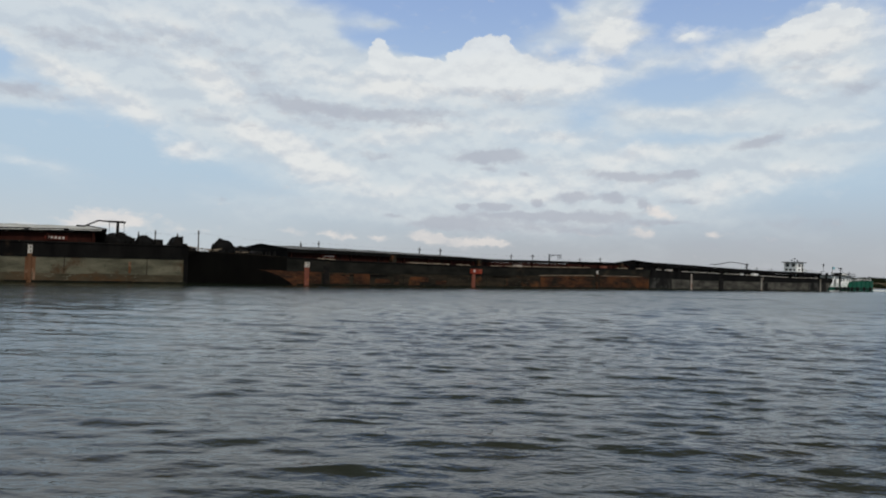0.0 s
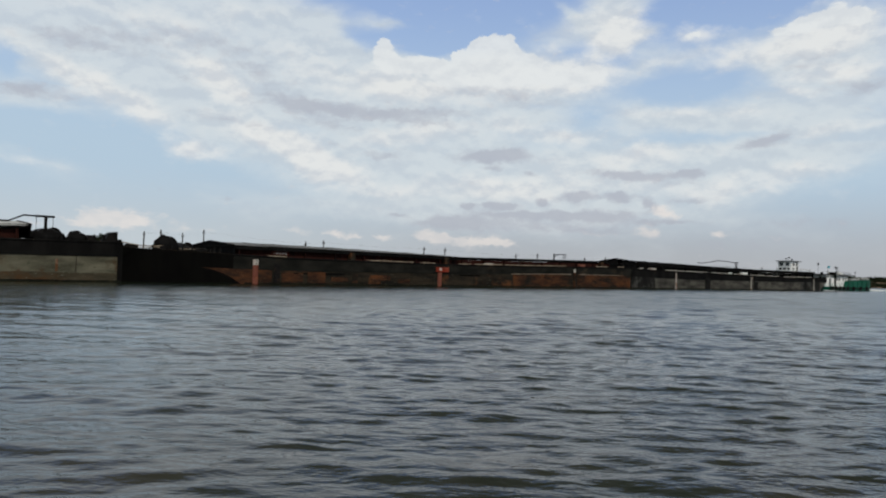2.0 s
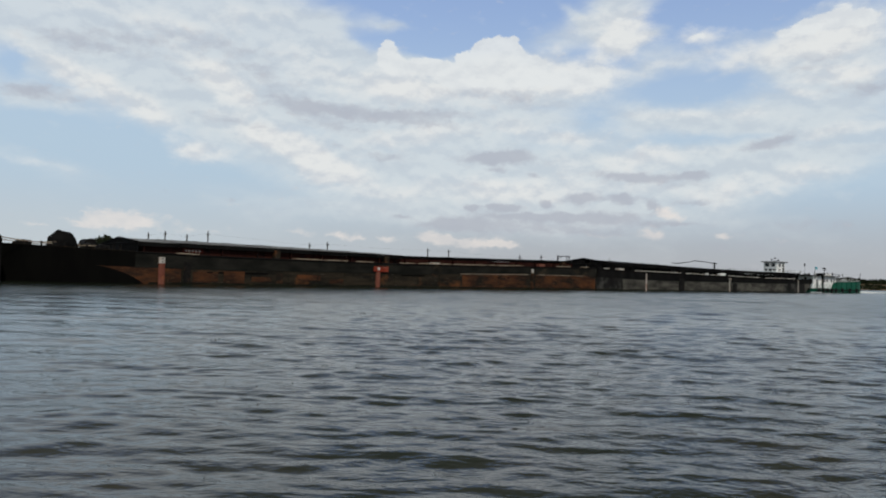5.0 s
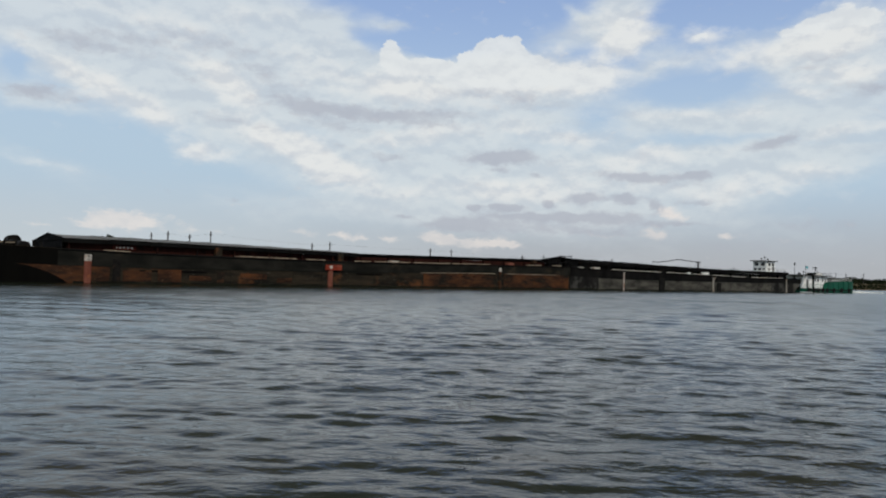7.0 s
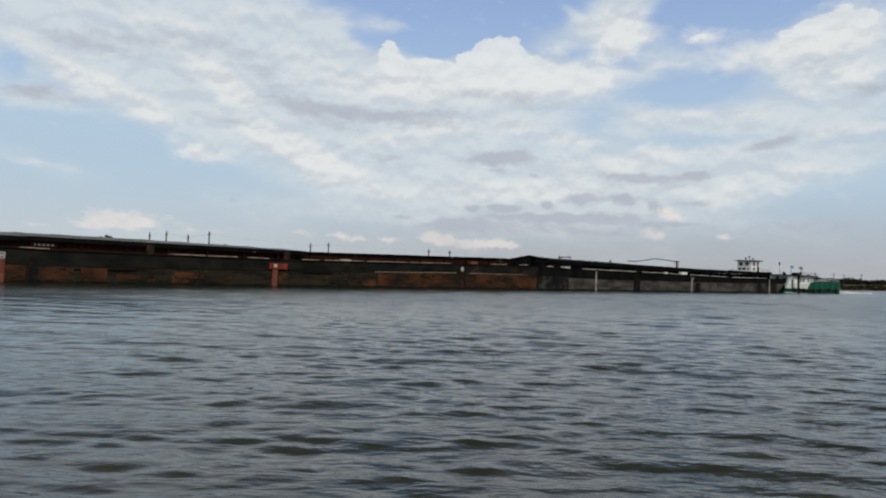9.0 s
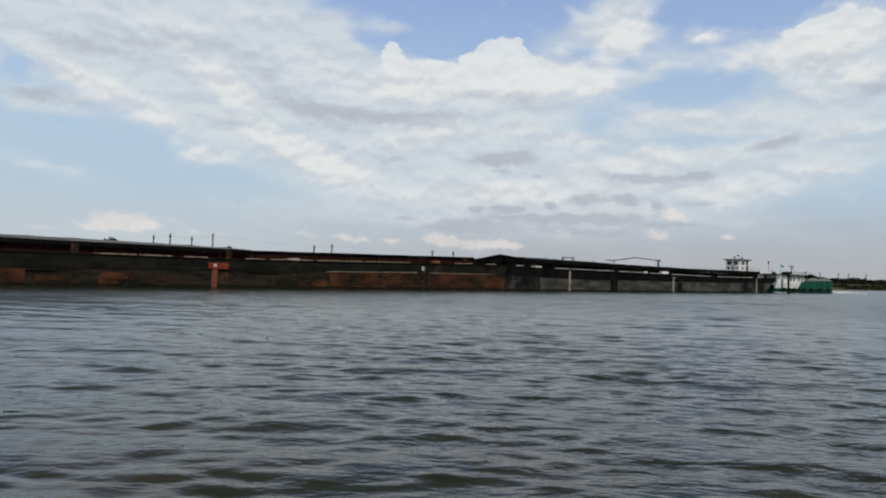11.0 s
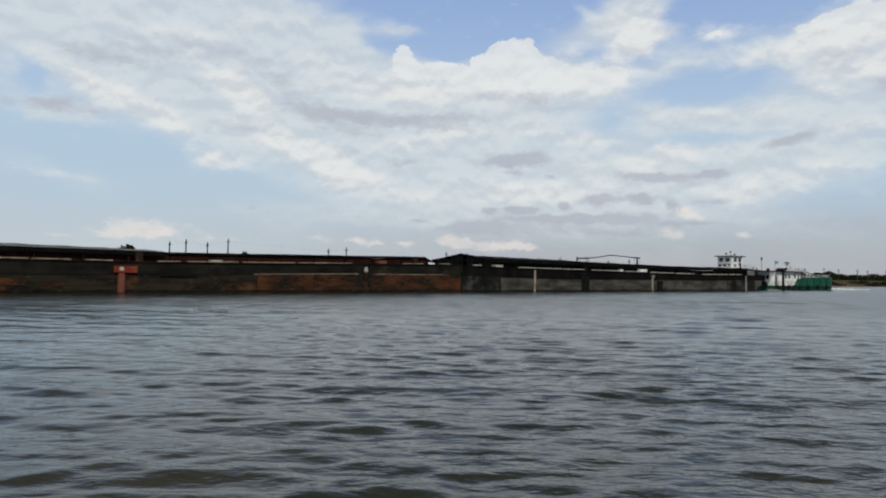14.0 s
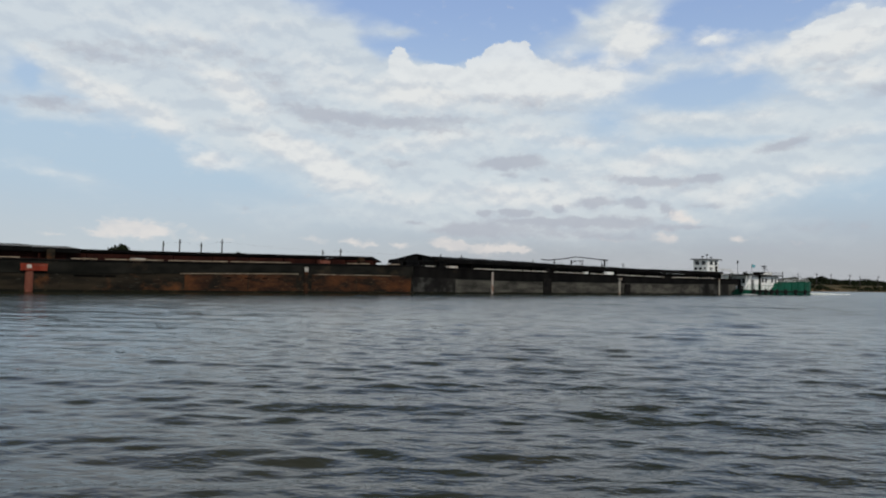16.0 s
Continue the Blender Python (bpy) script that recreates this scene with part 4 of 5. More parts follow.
def build_lead_barge():
    deck = lambda s: line(s, ((-48, 3.1), (8, 3.06), (20, 3.24), (23, 3.28)))
    mark = lambda s: line(s, ((-48, 1.8), (8, 1.90), (22, 2.06)))
    root = vessel("barge", "covered cargo barge with a weathered grey hull and black topsides", "barge", "barges in the convoy")
    hull_body(root, -46, 22.2, deck, grey_hull, label="weathered grey lower hull with rust stains")
    for s in (-5.5, 0.6, 6.7, 12.8, 18.9):
        part("seam", boxed(s, s + 0.05, -0.012, 0.03, -0.4, mark(s)), rust_hull, root)
    part("upper_strake", strake(-46, 22.2, mark, lambda s: deck(s) - 0.1, -0.03, 0.06), black_paint, root, "black painted topside plating")
    rub_rail(root, -46, 22.2, deck)
    wet_band(root, -46, 22.1, 1)
    part("stained_strake", strake(-46, 21.9, lambda s: -0.6, lambda s: 0.72 + 0.16 * noise.noise(Vector((s * 0.35, 0, 0))), -0.012, 0.04, 150), stain, root, "brown stained plating along the waterline")
    ev, rd = (lambda s: line(s, ((-48, 3.9), (8, 3.98), (16, 4.3)))), (lambda s: line(s, ((-48, 4.4), (8, 4.5), (16, 4.75))))
    coaming(root, -40, 15.2, deck, lambda s: ev(s) - 0.3)
    roof(root, -41, 15.8, ev, rd, 0.24, tarp_dark, tarp_light, 2.6)
    for k in range(21):
        a = -40.8 + 2.7 * k
        part("cover_clamp_rail", strake(a, a + 2.35, lambda s: ev(s) - 0.145, lambda s: ev(s) - 0.075, 0.70, 0.04, 2), tarp_light, root, "pale clamp rail under the cover edge")
    gable(root, 15.9, 4.25, 4.7, 3.3, tarp_dark)
    draught_post(root, 10.5, 2.78, 0.34, orange_rust, 0.62, 2)
    plate_name(root, 11.6, 13.2, 3.42, 1.05)
    part("patch", boxed(10.2, 10.9, -0.02, 0.03, 0.2, 1.9), orange_rust, root)
    part("patch", boxed(17.5, 17.68, -0.02, 0.03, 0.8, 1.75), orange_rust, root)
    hose_davit(root, 17.1, 2.0, 3.2, 5.0, ((17.1, 2.0, 4.95), (15.6, 2.0, 5.0), (15.1, 2.0, 4.75), (14.6, 2.0, 4.5), (14.0, 2.0, 4.5)), 0.2)
    heap = part("tarp_cover", lump(bmesh.new(), (17.3, 3.0, 3.3), (1.35, 1.6, 0.8), 1.0), tarp_dark, root, "dark tarpaulin-covered gear", True)
    part("tarp_cover", lump(bmesh.new(), (19.4, 2.5, 3.3), (0.8, 1.2, 0.66), 2.0), tarp_dark, root, "", True)
    part("locker", boxed(19.95, 20.55, 1.2, 2.2, 3.2, 3.70, 0.04), dark_steel, root)
    bm = bmesh.new()
    loft(bm, [[Vector(p) for p in ((20.9, y, 3.2), (21.3, y, 3.85), (21.45, y, 3.98), (21.95, y, 4.02), (21.95, y, 3.2))] for y in (0.4, 1.6)])
    part("fairlead_block", bm, dark_steel, root, "black wedge-shaped stern fairlead")
    part("end_post", boxed(21.95, 22.2, 0.1, 0.6, 3.2, 3.42, 0.03), dark_steel, root)
    winch(root, 18.3, 6.5, 3.2, 0.5, 2.4)
    for s in (18.2, 21.2):
        bollard(root, s, 0.5, deck(s))
    part("side_frame", boxed(21.9, 22.26, -0.05, 0.2, -0.5, 3.2), black_paint, root)
    return root


def build_middle_barge():
    deck = lambda s: line(s, ((22, 2.95), (29, 2.72), (36, 2.5), (56, 2.45), (70, 2.62), (86, 2.88), (90, 2.92)))
    mark = lambda s: line(s, ((22, 1.5), (36, 1.28), (56, 1.4), (75, 1.73), (90, 1.8)))
    root = vessel("barge", "rust-streaked cargo barge with grey hatch covers and red draught posts", "barge", "barges in the convoy")
    hull_body(root, 22.5, 89.7, deck, rust_hull, bow=22.5, label="rust-streaked lower hull")
    part("upper_strake", strake(31.5, 89.7, mark, lambda s: deck(s) - 0.1, -0.03, 0.06, 60), olive_paint, root, "dull dark painted topside plating")
    # the tarred rake of the bow, its shade painted in as black, ends in a curve that falls to the waterline
    rake = lambda s: min(mark(s), line(s, ((28.2, 1.5), (29.6, 1.25), (30.8, 0.85), (31.8, 0.35), (32.8, -0.5))))
    bow_side = lambda s: side_y(s, 22.5)

    def bow_strake(a, b, lower, upper, out):
        rings = []
        for k in range(25):
            s = a + (b - a) * k / 24
            y = bow_side(s)
            rings.append([Vector(p) for p in ((s, y - out, lower(s)), (s, y - out, upper(s)), (s, y + 0.05, upper(s)), (s, y + 0.05, lower(s)))])
        return loft(bmesh.new(), rings)

    part("bow_plating", bow_strake(22.5, 32.8, lambda s: -0.6, rake, 0.036), tar_shade, root, "black tarred bow plating with the shade of the rake painted in")
    # bow topside painted blacker than the rest, shade put into its colour
    part("upper_strake", bow_strake(22.5, 31.5, mark, lambda s: deck(s) - 0.05, 0.03), tar_shade, root)
    part("rusted_plate", bow_strake(27.0, 35.2, lambda s: max(rake(s) - 0.05, -0.6), lambda s: mark(s) - 0.005, 0.016), rust_plate, root)
    wet_band(root, 32.6, 89.7, 2)
    rub_rail(root, 31.5, 89.7, deck)
    for a, b in ((66.4, 71.9), (72.0, 76.6), (78.2, 83.0), (83.1, 89.6)):
        part("rusted_plate", strake(a, b, lambda s: -0.6, lambda s: mark(s) - 0.01, -0.012, 0.04, 6), rust_plate, root, "orange rusted side plate")
    part("rusted_plate", strake(36.2, 38.4, lambda s: -0.6, lambda s: 1.1, -0.012, 0.04, 3), rust_plate, root)
    for a, c, z, h, m in ((46.0, 48.5, 0.8, 0.25, rust_plate), (49.5, 51.0, 0.5, 0.2, rust_plate), (58.0, 61.0, 1.25, 0.07, tar_shade), (37.0, 43.0, 1.05, 0.06, tar_shade), (70.0, 75.0, 1.28, 0.05, tar_shade), (41.5, 43.4, 0.55, 0.2, rust_plate)):
        part("scuff", boxed(a, c, -0.016, 0.02, z - h, z + h, 0.004), m, root)
    part("rub_strip", strake(66.0, 76.8, lambda s: mark(s) - 0.03, lambda s: mark(s) + 0.03, -0.05, 0.03, 8), strip_paint, root, "pale worn rubbing strip")
    part("rub_strip", strake(78.4, 88.0, lambda s: mark(s) - 0.03, lambda s: mark(s) + 0.03, -0.05, 0.03, 8), strip_paint, root)
    for a in range(45, 66, 3):
        part("seam", boxed(a + 0.1, a + 0.16, -0.03, 0.03, -0.4, mark(a) - 0.02), rust_hull, root)
    ev = lambda s: line(s, ((31, 3.47), (41, 3.44), (58.5, 3.34)))
    rd = lambda s: line(s, ((31, 3.92), (45, 3.86), (58.5, 3.66)))
    coaming(root, 32.2, 86, deck, lambda s: line(s, ((31, 3.14), (58, 2.98), (86, 3.3))))
    roof(root, 31.9, 58.6, ev, rd, 0.36, tarp_dark, tarp_grey, 3.3)
    ev2 = lambda s: line(s, ((58.6, 3.28), (68, 3.4), (85.5, 3.66)))
    roof(root, 58.7, 85.6, ev2, lambda s: ev2(s) + 0.12, 0.2, tarp_dark, tarp_dark, 3.4, 1.0)
    gable(root, 31.9, 3.42, 3.9, 2.6, tarp_dark)
    part("end_flap", loft(bmesh.new(), [[Vector(p) for p in ((85.6, y, 3.62), (86.6, y, 3.2), (86.6, y, 3.1), (85.6, y, 3.3))] for y in (1.0, 12.0)]), tarp_dark, root)
    draught_post(root, 33.6, 2.22, 0.55, pink_rust, 0.5, 2)
    tee = draught_post(root, 55.05, 1.6, 0.55, pink_rust)
    part("tee_plate", boxed(54.45, 56.2, -0.2, 0.0, 1.55, 2.08, 0.02), red_paint, tee, "red T-shaped sign plate")
    part("mark", boxed(54.85, 55.15, -0.215, -0.2, 1.72, 2.0), mark_white, tee)
    part("mark", boxed(55.3, 56.05, -0.213, -0.2, 1.92, 2.0), pink_rust, tee)
    draught_post(root, 77.6, 2.4, 0.4, rust_plate, 0.42, 2)
    plate_name(root, 35.6, 37.4, 2.86, 1.05)
    rails(root, ((34.7, 36.7), (45.4, 48.6), (48.8, 51.4), (52.4, 54.4), (57.8, 59.6), (60.2, 64.6), (65, 70), (70.3, 76), (82, 84.5), (86.6, 88.2)), deck, 0.02, strip_paint)
    part("dark_panel", boxed(35.4, 36.0, -0.05, 0.02, -0.4, 1.9), dark_steel, root)
    for a, b, z in ((38.9, 40.8, 1.2), (43.9, 44.5, 1.1), (84.3, 85.2, 1.5)):
        part("patch", boxed(a, b, -0.03, 0.03, 0.15, z), rust_plate, root)
    for s in (44.2, 56.5, 84.0):
        part("bracket", boxed(s - 0.28, s + 0.28, 0.5, 1.1, deck(s), deck(s) + 0.75, 0.03), rust_hull, root)
    part("locker", boxed(79.3, 80.4, 0.5, 1.0, 2.8, 3.08, 0.03), pink_rust, root, "faded red deck locker")
    part("deck_box", boxed(62.2, 63.3, 0.2, 0.7, deck(62.6), deck(62.6) + 0.2, 0.02), mark_white, root)
    for s, y, w, h, q in ((26.9, 4.0, 1.08, 1.2, 3.0), (24.5, 6.0, 0.65, 0.38, 4.0), (29.0, 4.5, 0.6, 0.4, 5.0), (29.6, 2.6, 0.45, 0.3, 6.0), (28.2, 6.5, 0.5, 0.45, 7.0)):
        part("tarp_cover", lump(bmesh.new(), (s, y, deck(s) + 0.1), (w, 1.1, h), q), tarp_dark if h > 0.4 else dark_steel, root, "", True)
    winch(root, 29.4, 6.5, 2.75, 0.4, 2.0)
    for p, q in (((21.6, 1.0, 3.5), (26.2, 2.2, 3.15)), ((21.6, 3.0, 3.5), (30.0, 3.4, 3.0)), ((22.0, 6.0, 3.4), (28.8, 6.4, 3.1))):
        bm = bmesh.new()
        pts = [Vector(p).lerp(Vector(q), k / 8) - Vector((0, 0, 0.9 * (k / 8) * (1 - k / 8))) for k in range(9)]
        for u, v in zip(pts, pts[1:]):
            rod(bm, u, v, 0.035, None, 6)
        part("mooring_rope", bm, strip_paint, root, "slack mooring rope")
    for k in range(7):
        s = 25.0 + 0.75 * k
        part("bow_fitting", boxed(s, s + 0.12, side_y(s, 22.5) + 0.2, side_y(s, 22.5) + 0.32, deck(s), deck(s) + 0.3), dark_steel, root)
    for s in (26.5, 30.2, 88.5):
        bollard(root, s, 2.2 if s < 28 else 0.5, deck(s))
    return root


def build_tail_barge():
    deck = lambda s: line(s, ((89, 2.9), (98, 2.72), (110, 2.66), (137, 2.4), (148, 2.5), (155, 2.62)))
    mark = lambda s: line(s, ((89, 1.7), (103, 1.5), (137, 1.55), (155, 1.7)))
    root = vessel("barge", "long black-topped cargo barge with pale scuffed lower plates", "barge", "barges in the convoy")
    hull_body(root, 89.9, 154.2, deck, light_hull, stern_rake=4.0, label="scuffed pale grey lower hull")
    part("upper_strake", strake(89.9, 154.2, mark, lambda s: deck(s) - 0.1, -0.03, 0.06, 60), black_paint, root, "black painted topside plating")
    part("forward_plating", strake(89.9, 95.6, lambda s: -0.6, lambda s: mark(s) + 0.02, -0.04, 0.05, 8), black_hull, root)
    part("aft_plating", strake(143.0, 151.0, lambda s: -0.6, lambda s: mark(s) + 0.02, -0.04, 0.05, 6), black_hull, root)
    rub_rail(root, 89.9, 154.2, deck)
    wet_band(root, 89.9, 150.6, 3)
    ev = lambda s: line(s, ((95, 3.76), (110, 3.66), (137, 3.45), (150, 3.62)))
    coaming(root, 95.2, 150.5, deck, lambda s: ev(s) - 0.42, mat=black_paint, label="black steel hatch coaming")
    roof(root, 95.0, 150.8, ev, lambda s: ev(s) + 0.5 - 0.3 * (s - 95) / 55, 0.42, tarp_dark, tarp_dark, 3.5)
    gable(root, 95.0, 3.6, 4.35, 2.7, dark_steel, slats=False)
    draught_post(root, 101.0, 2.48, 0.30, post_pale)
    part("dark_panel", boxed(109.3, 110.7, -0.1, 0.0, -0.5, 1.9), dark_steel, root)
    part("bracket", boxed(110.1, 110.8, 0.3, 1.1, 2.6, 3.1, 0.03), dark_steel, root)
    q = draught_post(root, 123.9, 1.9, 0.38, post_grey)
    part("scupper_hood", loft(bmesh.new(), [[Vector((123.9 + a * w, y * k, z)) for a, y in ((-0.5, 0), (-0.4, -0.2), (0.4, -0.2), (0.5, 0))] for w, k, z in ((0.55, 1.0, 1.85), (1.0, 1.3, 2.2))]), post_grey, q)
    part("dark_panel", boxed(125.0, 126.2, -0.08, 0.0, -0.5, 1.4), dark_steel, root)
    draught_post(root, 148.3, 2.45, 0.28, post_grey)
    rails(root, ((91.5, 92.6), (98.3, 101.2), (101.5, 105.6), (105.9, 109.8), (111.2, 117.0), (118.0, 121.6), (123.5, 129.0), (129.5, 134.0), (136.0, 143.0), (143.6, 147.0)), deck, 0.03, mark_white, 0.06)
    part("deck_box", boxed(121.4, 122.9, 0.1, 0.6, 2.6, 2.95, 0.03), white_paint, root)
    part("deck_box", boxed(94.8, 96.0, 0.1, 0.7, 2.75, 3.0, 0.03), mark_white, root)
    part("lamp_bracket", boxed(117.2, 117.7, 0.1, 0.5, 2.6, 2.85, 0.03), white_paint, root)
    hose_davit(root, 124.5, 3.0, 3.5, 4.65, ((124.5, 3, 4.6), (121.5, 3, 4.75), (118.5, 3, 4.85), (116.5, 3, 4.55), (113.5, 3, 4.25), (112.0, 3, 4.3)), 0.2)
    for s in (91.3, 93.0, 152.5):
        bollard(root, s, 0.5, deck(s))
    part("tarp_cover", lump(bmesh.new(), (152.2, 3.5, 2.7), (1.2, 1.2, 0.7), 8.0), tarp_light, root, "", True)
    return root


def window(root, s0, s1, z0, z1, y, mat=None):
    f = part("window", boxed(s0, s1, y - 0.03, y + 0.03, z0, z1, 0.0), glass, root)
    w = 0.06
    for a, b, c, d in ((s0 - w, s1 + w, z1, z1 + w), (s0 - w, s1 + w, z0 - w, z0), (s0 - w, s0, z0, z1), (s1, s1 + w, z0, z1)):
        part("window_frame", boxed(a, b, y - 0.06, y + 0.02, c, d), mat or white_paint, f)


def tyre(root, s, y, z, r=0.45):
    bm = bmesh.new()
    rings = []
    for k in range(14):
        a = 2 * math.pi * k / 14
        rings.append([Vector((s + (r + 0.15 * math.cos(b)) * math.cos(a), y + 0.13 * math.sin(b), z + (r + 0.15 * math.cos(b)) * math.sin(a))) for b in [2 * math.pi * j / 8 for j in range(8)]])
    rings.append(rings[0])
    rs = [[bm.verts.new(p) for p in q] for q in rings[:-1]]
    for i in range(14):
        for j in range(8):
            bm.faces.new((rs[i][j], rs[i][(j + 1) % 8], rs[(i + 1) % 14][(j + 1) % 8], rs[(i + 1) % 14][j]))
    part("tyre_fender", bm, rubber, root, "black tyre fender", True)


def handrail(root, s0, s1, y, z, h=0.95, n=6, mat=None):
    rail = part("handrail", rodded((s0, y, z + h), (s1, y, z + h), 0.03, None, 6), mat or white_paint, root)
    part("mid_rail", rodded((s0, y, z + h * 0.5), (s1, y, z + h * 0.5), 0.022, None, 6), mat or white_paint, rail)
    for i in range(n + 1):
        s = s0 + (s1 - s0) * i / n
        part("stanchion", rodded((s, y, z), (s, y, z + h), 0.025, None, 6), mat or white_paint, rail)


def tug_hull(root, s0, s1, y0, y1, deck):
    bm = bmesh.new()
    rings = []
    for k in range(25):
        u = k / 24
        s = s0 + (s1 - s0) * u
        pinch = 0.28 * (y1 - y0) * (max(0, (0.12 - u) / 0.12) ** 2 + max(0, (u - 0.84) / 0.16) ** 2)
        rise = 1.0 * max(0, (u - 0.9) / 0.1) ** 2
        d = deck(s)
        rings.append([Vector(p) for p in ((s, y0 + pinch + 0.5, -1.2 + rise), (s, y0 + pinch + 0.1, 0.1 + 0.3 * rise), (s, y0 + pinch, d), (s, y1 - pinch, d), (s, y1 - pinch - 0.1, 0.1 + 0.3 * rise), (s, y1 - pinch - 0.5, -1.2 + rise))])
    return part("hull", loft(bm, rings), green_paint, root, "green painted steel hull")


def front_window(root, y0, y1, z0, z1, s):
    f = part("window", boxed(s - 0.03, s + 0.03, y0, y1, z0, z1), glass, root)
    w = 0.05
    for a, b, c, d in ((y0 - w, y1 + w, z1, z1 + w), (y0 - w, y1 + w, z0 - w, z0), (y0 - w, y0, z0, z1), (y1, y1 + w, z0, z1)):
        part("window_frame", boxed(s - 0.06, s + 0.02, a, b, c, d), white_paint, f)


def build_tug():
    root = vessel("tugboat", "green tugboat with a white deckhouse and tyre fenders", "tugboat")
    y0, y1 = 3.2, 8.6
    deck = lambda s: line(s, ((160, 0.85), (172.6, 0.8), (173.4, 2.1), (189, 2.45)))
    tug_hull(root, 162.5, 189.0, y0, y1, deck)
    part("belting", boxed(164.5, 185.5, y0 - 0.12, y0 + 0.2, 0.5, 0.68, 0.03), rubber, root)
    for k in range(5):
        a = 173.4 + 2.5 * k
        part("bulwark_cap", boxed(a, a + 2.42, y0 - 0.05, y0 + 0.15, 2.15 + 0.05 * k, 2.28 + 0.05 * k, 0.02), green_paint, root)
        part("bulwark_rib", boxed(a - 0.06, a + 0.06, y0 - 0.06, y0 + 0.02, 0.7, 2.15 + 0.05 * k), green_paint, root)
    for s in (164.6, 166.6, 168.6, 170.6, 172.6, 175.8, 179.6, 183.4):
        tyre(root, s, y0 - 0.2, 0.5, 0.38)
    for y in (4.2, 5.6, 7.0):
        part("push_knee", boxed(162.3, 162.9, y - 0.2, y + 0.2, 0.3, 1.5, 0.04), rubber, root)
    house = part("deckhouse", boxed(164.2, 174.9, 4.0, 7.2, 0.75, 3.3, 0.05), white_paint, root, "white steel deckhouse")
    part("deckhouse_roof", boxed(162.6, 176.0, 3.4, 7.7, 3.3, 3.46, 0.03), dark_steel, root, "dark overhanging deckhouse roof")
    yw = 3.98
    for a, b in ((168.9, 169.6), (170.1, 170.8), (172.3, 172.9), (173.6, 174.2)):
        window(house, a, b, 2.15, 2.9, yw)
    # dark upright rod along the near side of the deckhouse
    part("corner_pipe", rodded((168.1, 3.86, 0.8), (168.1, 3.86, 3.3), 0.2, None, 8), dark_steel, root)
    part("side_door", boxed(165.4, 166.2, 3.93, 4.0, 0.85, 2.6, 0.02), tarp_grey, house, "grey side door")
    for a, b in ((4.4, 5.0), (5.9, 6.6)):
        front_window(house, a, b, 1.9, 2.75, 164.18)
    part("door", boxed(164.12, 164.19, 5.15, 5.8, 0.85, 2.7), dark_steel, house, "dark front door")
    for a in (3.3,):
        stair = part("stair", rodded((161.9, a, 0.85), (164.1, a, 3.2), 0.07, None, 6), white_paint, root, "white slanted stair")
        for k in range(6):
            part("step", boxed(162.1 + 0.36 * k, 162.4 + 0.36 * k, a, a + 0.55, 1.05 + 0.38 * k, 1.1 + 0.38 * k), white_paint, stair)
    for y in (3.5, 7.5):
        part("awning_post", rodded((162.9, y, 0.8), (162.9, y, 3.3), 0.05, None, 6), white_paint, root)
    handrail(root, 163.0, 172.4, y0 + 0.1, 0.8, 0.8, 8, green_paint)
    handrail(root, 176.5, 186.0, y0 + 0.4, 2.25, 0.6, 7, white_paint)
    part("funnel", rodded((167.6, 6.4, 3.4), (167.6, 6.4, 3.9), 0.3, 0.27, 12), dark_steel, root)
    mast = part("mast", rodded((173.0, 5.6, 3.4), (173.0, 5.6, 5.3), 0.09, 0.05, 8), dark_steel, root)
    part("spreader", boxed(172.3, 173.7, 5.52, 5.68, 4.7, 4.8), dark_steel, mast)
    part("radar", boxed(172.2, 173.6, 5.4, 5.8, 4.98, 5.14, 0.03), dark_steel, mast)
    part("mast_stay", rodded((173.0, 5.6, 5.1), (175.4, 5.6, 3.5), 0.03, None, 5), dark_steel, mast)
    part("roof_box", boxed(170.6, 173.9, 4.6, 6.6, 3.46, 4.0, 0.05), white_paint, root)
    part("searchlight", rodded((170.2, 4.6, 3.8), (170.7, 4.6, 3.85), 0.22, 0.22, 10), dark_steel, root)
    part("roof_crate", boxed(168.6, 169.4, 4.4, 5.4, 3.46, 3.95, 0.04), dark_steel, root)
    handrail(root, 166.0, 175.6, 3.55, 3.46, 0.45, 8, dark_steel)
    staff = part("flagstaff", rodded((168.6, 5.6, 3.4), (168.6, 5.6, 5.4), 0.035, None, 6), dark_steel, root)
    bm = bmesh.new()
    loft(bm, [[Vector((168.6 + u, 5.6 + 0.08 * math.sin(u * 5) + a, z - 0.12 * u)) for a, z in ((0, 5.35), (0.03, 5.35), (0.07, 4.85), (0.04, 4.85))] for u in [0.15 * k for k in range(9)]])
    part("flag", bm, blue_flag, staff, "faded blue-green flag")
    part("antenna", rodded((163.8, 5.6, 3.3), (163.8, 5.6, 5.8), 0.03, None, 6), dark_steel, root)
    part("antenna_head", boxed(163.65, 163.95, 5.5, 5.7, 5.3, 5.85, 0.05), dark_steel, root)
    part("gear_cover", lump(bmesh.new(), (180.5, 5.9, 2.3), (4.5, 1.8, 0.45), 12.0), tarp_grey, root, "grey covered gear on the raised deck", True)
    return root


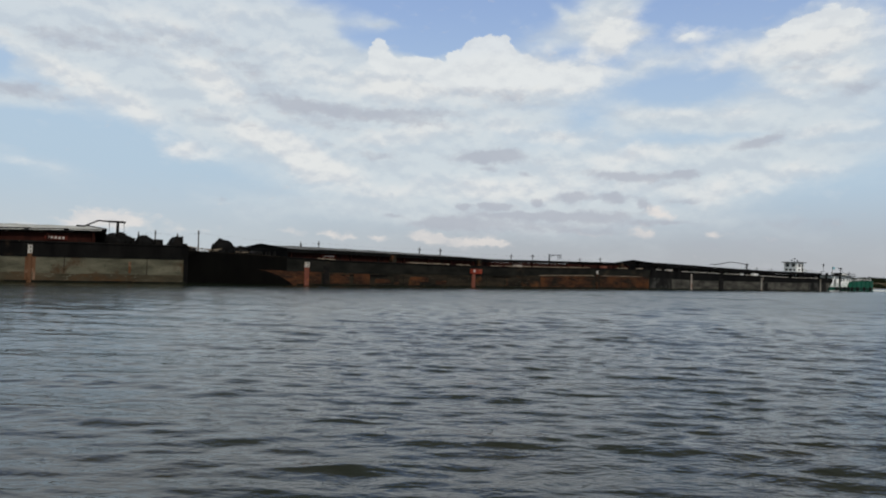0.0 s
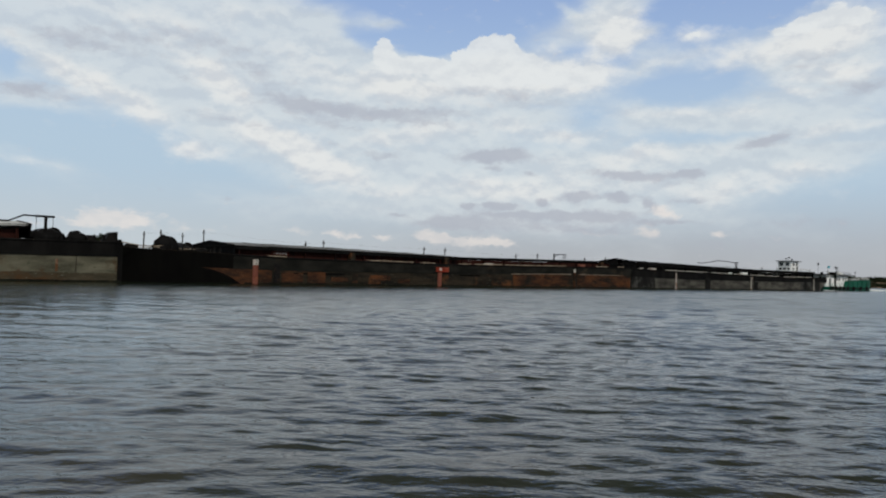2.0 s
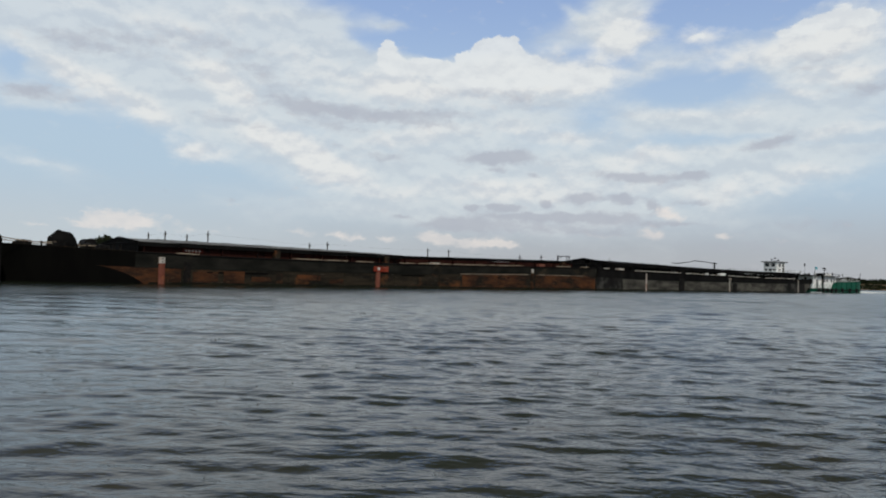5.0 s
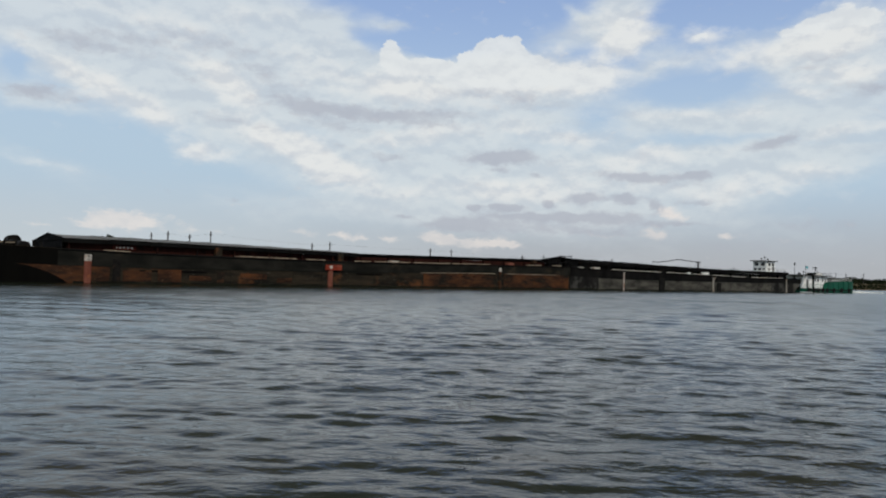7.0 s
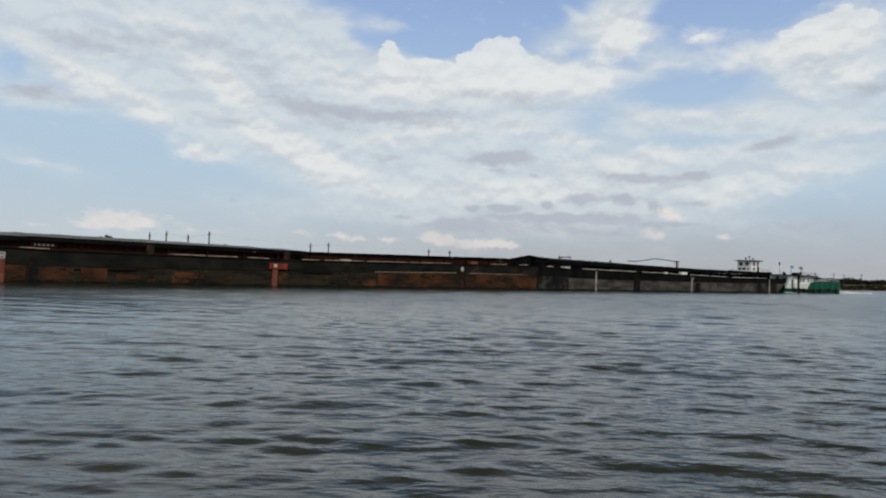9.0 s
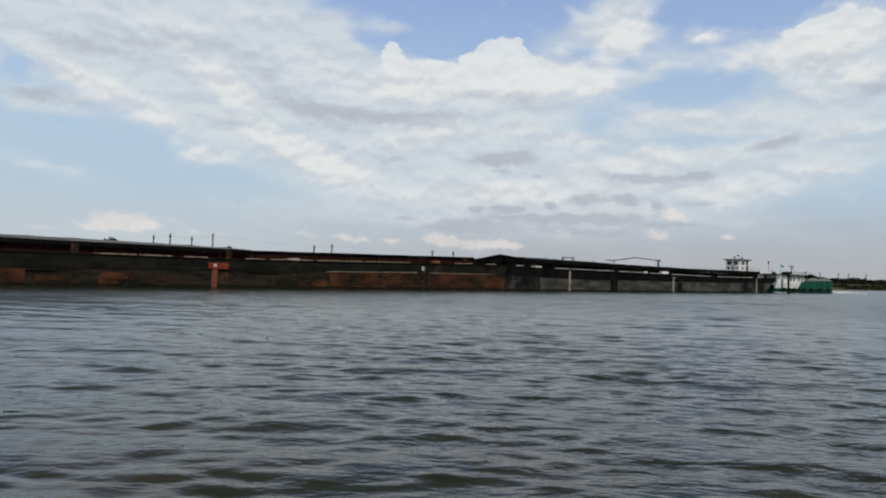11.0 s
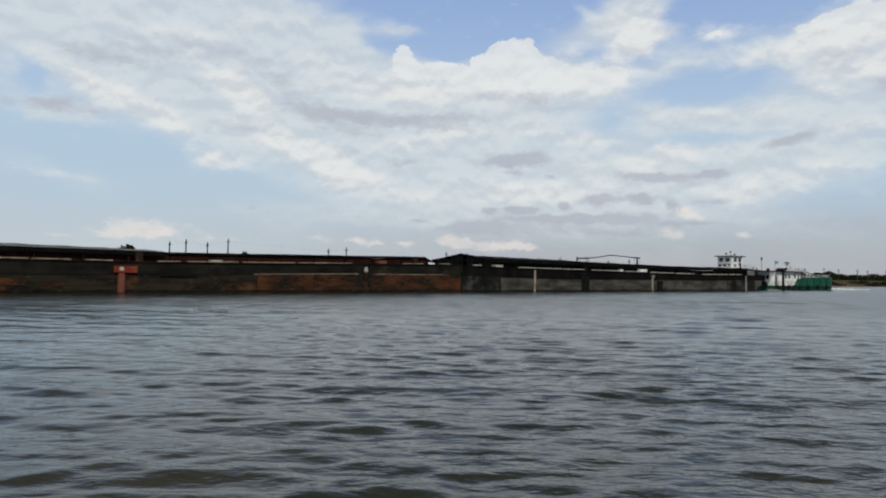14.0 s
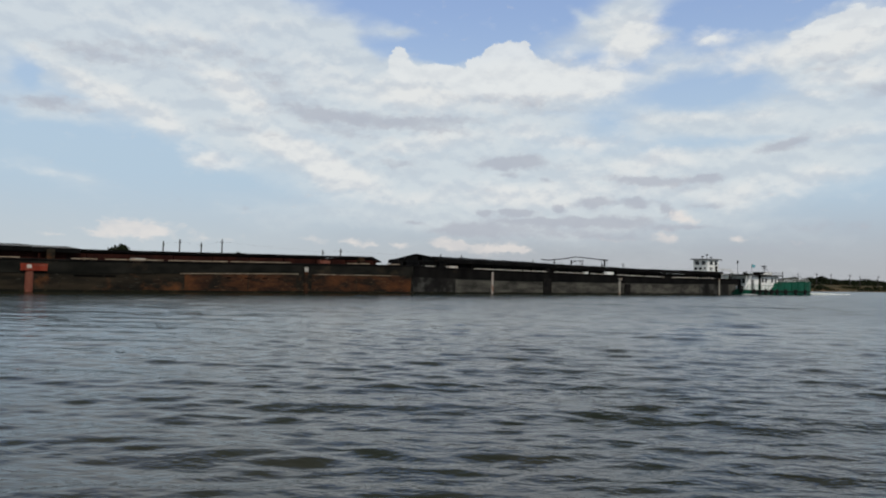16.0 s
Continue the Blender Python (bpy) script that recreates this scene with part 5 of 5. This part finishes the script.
def build_pusher():
    root = vessel("pusher_boat", "pusher boat with a raised white wheelhouse behind the barge stern", "boat")
    y0, y1 = 10.2, 15.4
    tug_hull(root, 158.0, 180.0, y0, y1, lambda s: 1.2)
    part("lower_house", boxed(161.6, 173.0, y0 + 0.7, y1 - 0.7, 1.2, 3.3, 0.05), white_paint, root, "white lower deckhouse")
    part("upper_deck", boxed(160.6, 173.8, y0 + 0.2, y1 - 0.2, 3.3, 3.42, 0.02), white_paint, root)
    f0, f1, s0, s1 = 11.1, 14.0, 163.4, 167.0
    wh = part("wheelhouse", boxed(s0, s1, f0, f1, 3.42, 6.05, 0.05), white_paint, root, "white raised wheelhouse")
    part("wheelhouse_roof", boxed(s0 - 0.5, s1 + 0.7, f0 - 0.35, f1 + 0.35, 6.05, 6.22, 0.05), tarp_grey, root, "grey overhanging wheelhouse roof")
    for a, b in ((11.45, 12.25), (12.75, 13.6)):
        front_window(wh, a, b, 5.1, 5.85, s0 - 0.02)
    for a, b in ((11.3, 11.9), (12.15, 12.85), (13.1, 13.7)):
        front_window(wh, a, b, 4.2, 4.65, s0 - 0.02)
    for a, b in ((164.0, 165.0), (165.6, 166.5)):
        window(wh, a, b, 5.1, 5.85, f0 - 0.02)
    window(wh, 164.0, 164.9, 4.2, 4.65, f0 - 0.02)
    part("door", boxed(165.8, 166.6, f0 - 0.05, f0 + 0.02, 3.5, 4.9), dark_steel, wh)
    for a, h in ((164.0, 6.6), (165.4, 6.95), (166.8, 6.55)):
        part("roof_lamp", rodded((a, 12.5, 6.2), (a, 12.5, h), 0.04, None, 6), dark_steel, root)
        part("lamp_head", boxed(a - 0.2, a + 0.2, 12.35, 12.65, h - 0.08, h + 0.12, 0.04), dark_steel, root)
    handrail(root, 167.4, 173.6, y0 + 0.3, 3.42, 0.9, 6)
    handrail(root, 160.8, 167.2, y0 + 0.3, 3.42, 0.9, 6)
    part("awning", boxed(167.6, 171.0, y0 + 0.6, y0 + 2.8, 4.4, 4.47), tarp_light, root)
    for s in (167.8, 170.8):
        part("awning_post", rodded((s, y0 + 0.7, 3.42), (s, y0 + 0.7, 4.4), 0.04, None, 6), dark_steel, root)
    return root


def foam_patch(s0, s1, y0, y1, top, label, seed, count):
    """Broken white water: many small rounded flecks riding on the surface."""
    root = vessel("foam", label, "foam")
    root["kind"] = "stuff"
    rng = random.Random(seed)
    bm = bmesh.new()
    for _ in range(count):
        u = rng.random()
        s, y = s0 + (s1 - s0) * u, rng.uniform(y0, y1)
        h = top * (1 - 0.6 * u) * rng.uniform(0.3, 1)
        r = rng.uniform(0.15, 0.5)
        q = bmesh.ops.create_icosphere(bm, subdivisions=1, radius=1, matrix=Matrix.LocRotScale((s, y, 0.02), Euler((0, 0, rng.uniform(0, 6))), (r * 1.8, r, h)))
    part("spray", bm, foam_white, root, "", True)
    return root


build_lead_barge()
build_middle_barge()
build_tail_barge()
build_tug()
build_pusher()
foam_patch(187.8, 204, 3.2, 9.5, 0.42, "white churned wake behind the tugboat", 4, 280)
foam_patch(162.0, 164.0, 2.4, 4.0, 0.14, "white splash at the tugboat bow", 7, 14)


# ---- what moves ----
def motions():
    made = [(0, 0.00), (1, 2.88), (2, 5.69), (3, 8.56), (4, 11.39), (6.5, 18.66), (7.5, 21.53), (8.5, 24.39), (9, 25.73), (11.5, 33.21), (12.5, 36.15), (13.5, 39.14), (14.5, 41.90), (15.5, 44.83), (16, 46.40), ]
    for ob in MOVERS:
        walk(ob, [(t, BASE @ pose(-d, RANGE, 0)) for t, d in made])
    walk(water, [(t, pose(-0.15 * t, 1.0 - 0.6 * t, 0.012 * math.sin(1.4 * t))) for t in (0, 2, 4, 6, 8, 10, 12, 14, 16)])


motions()
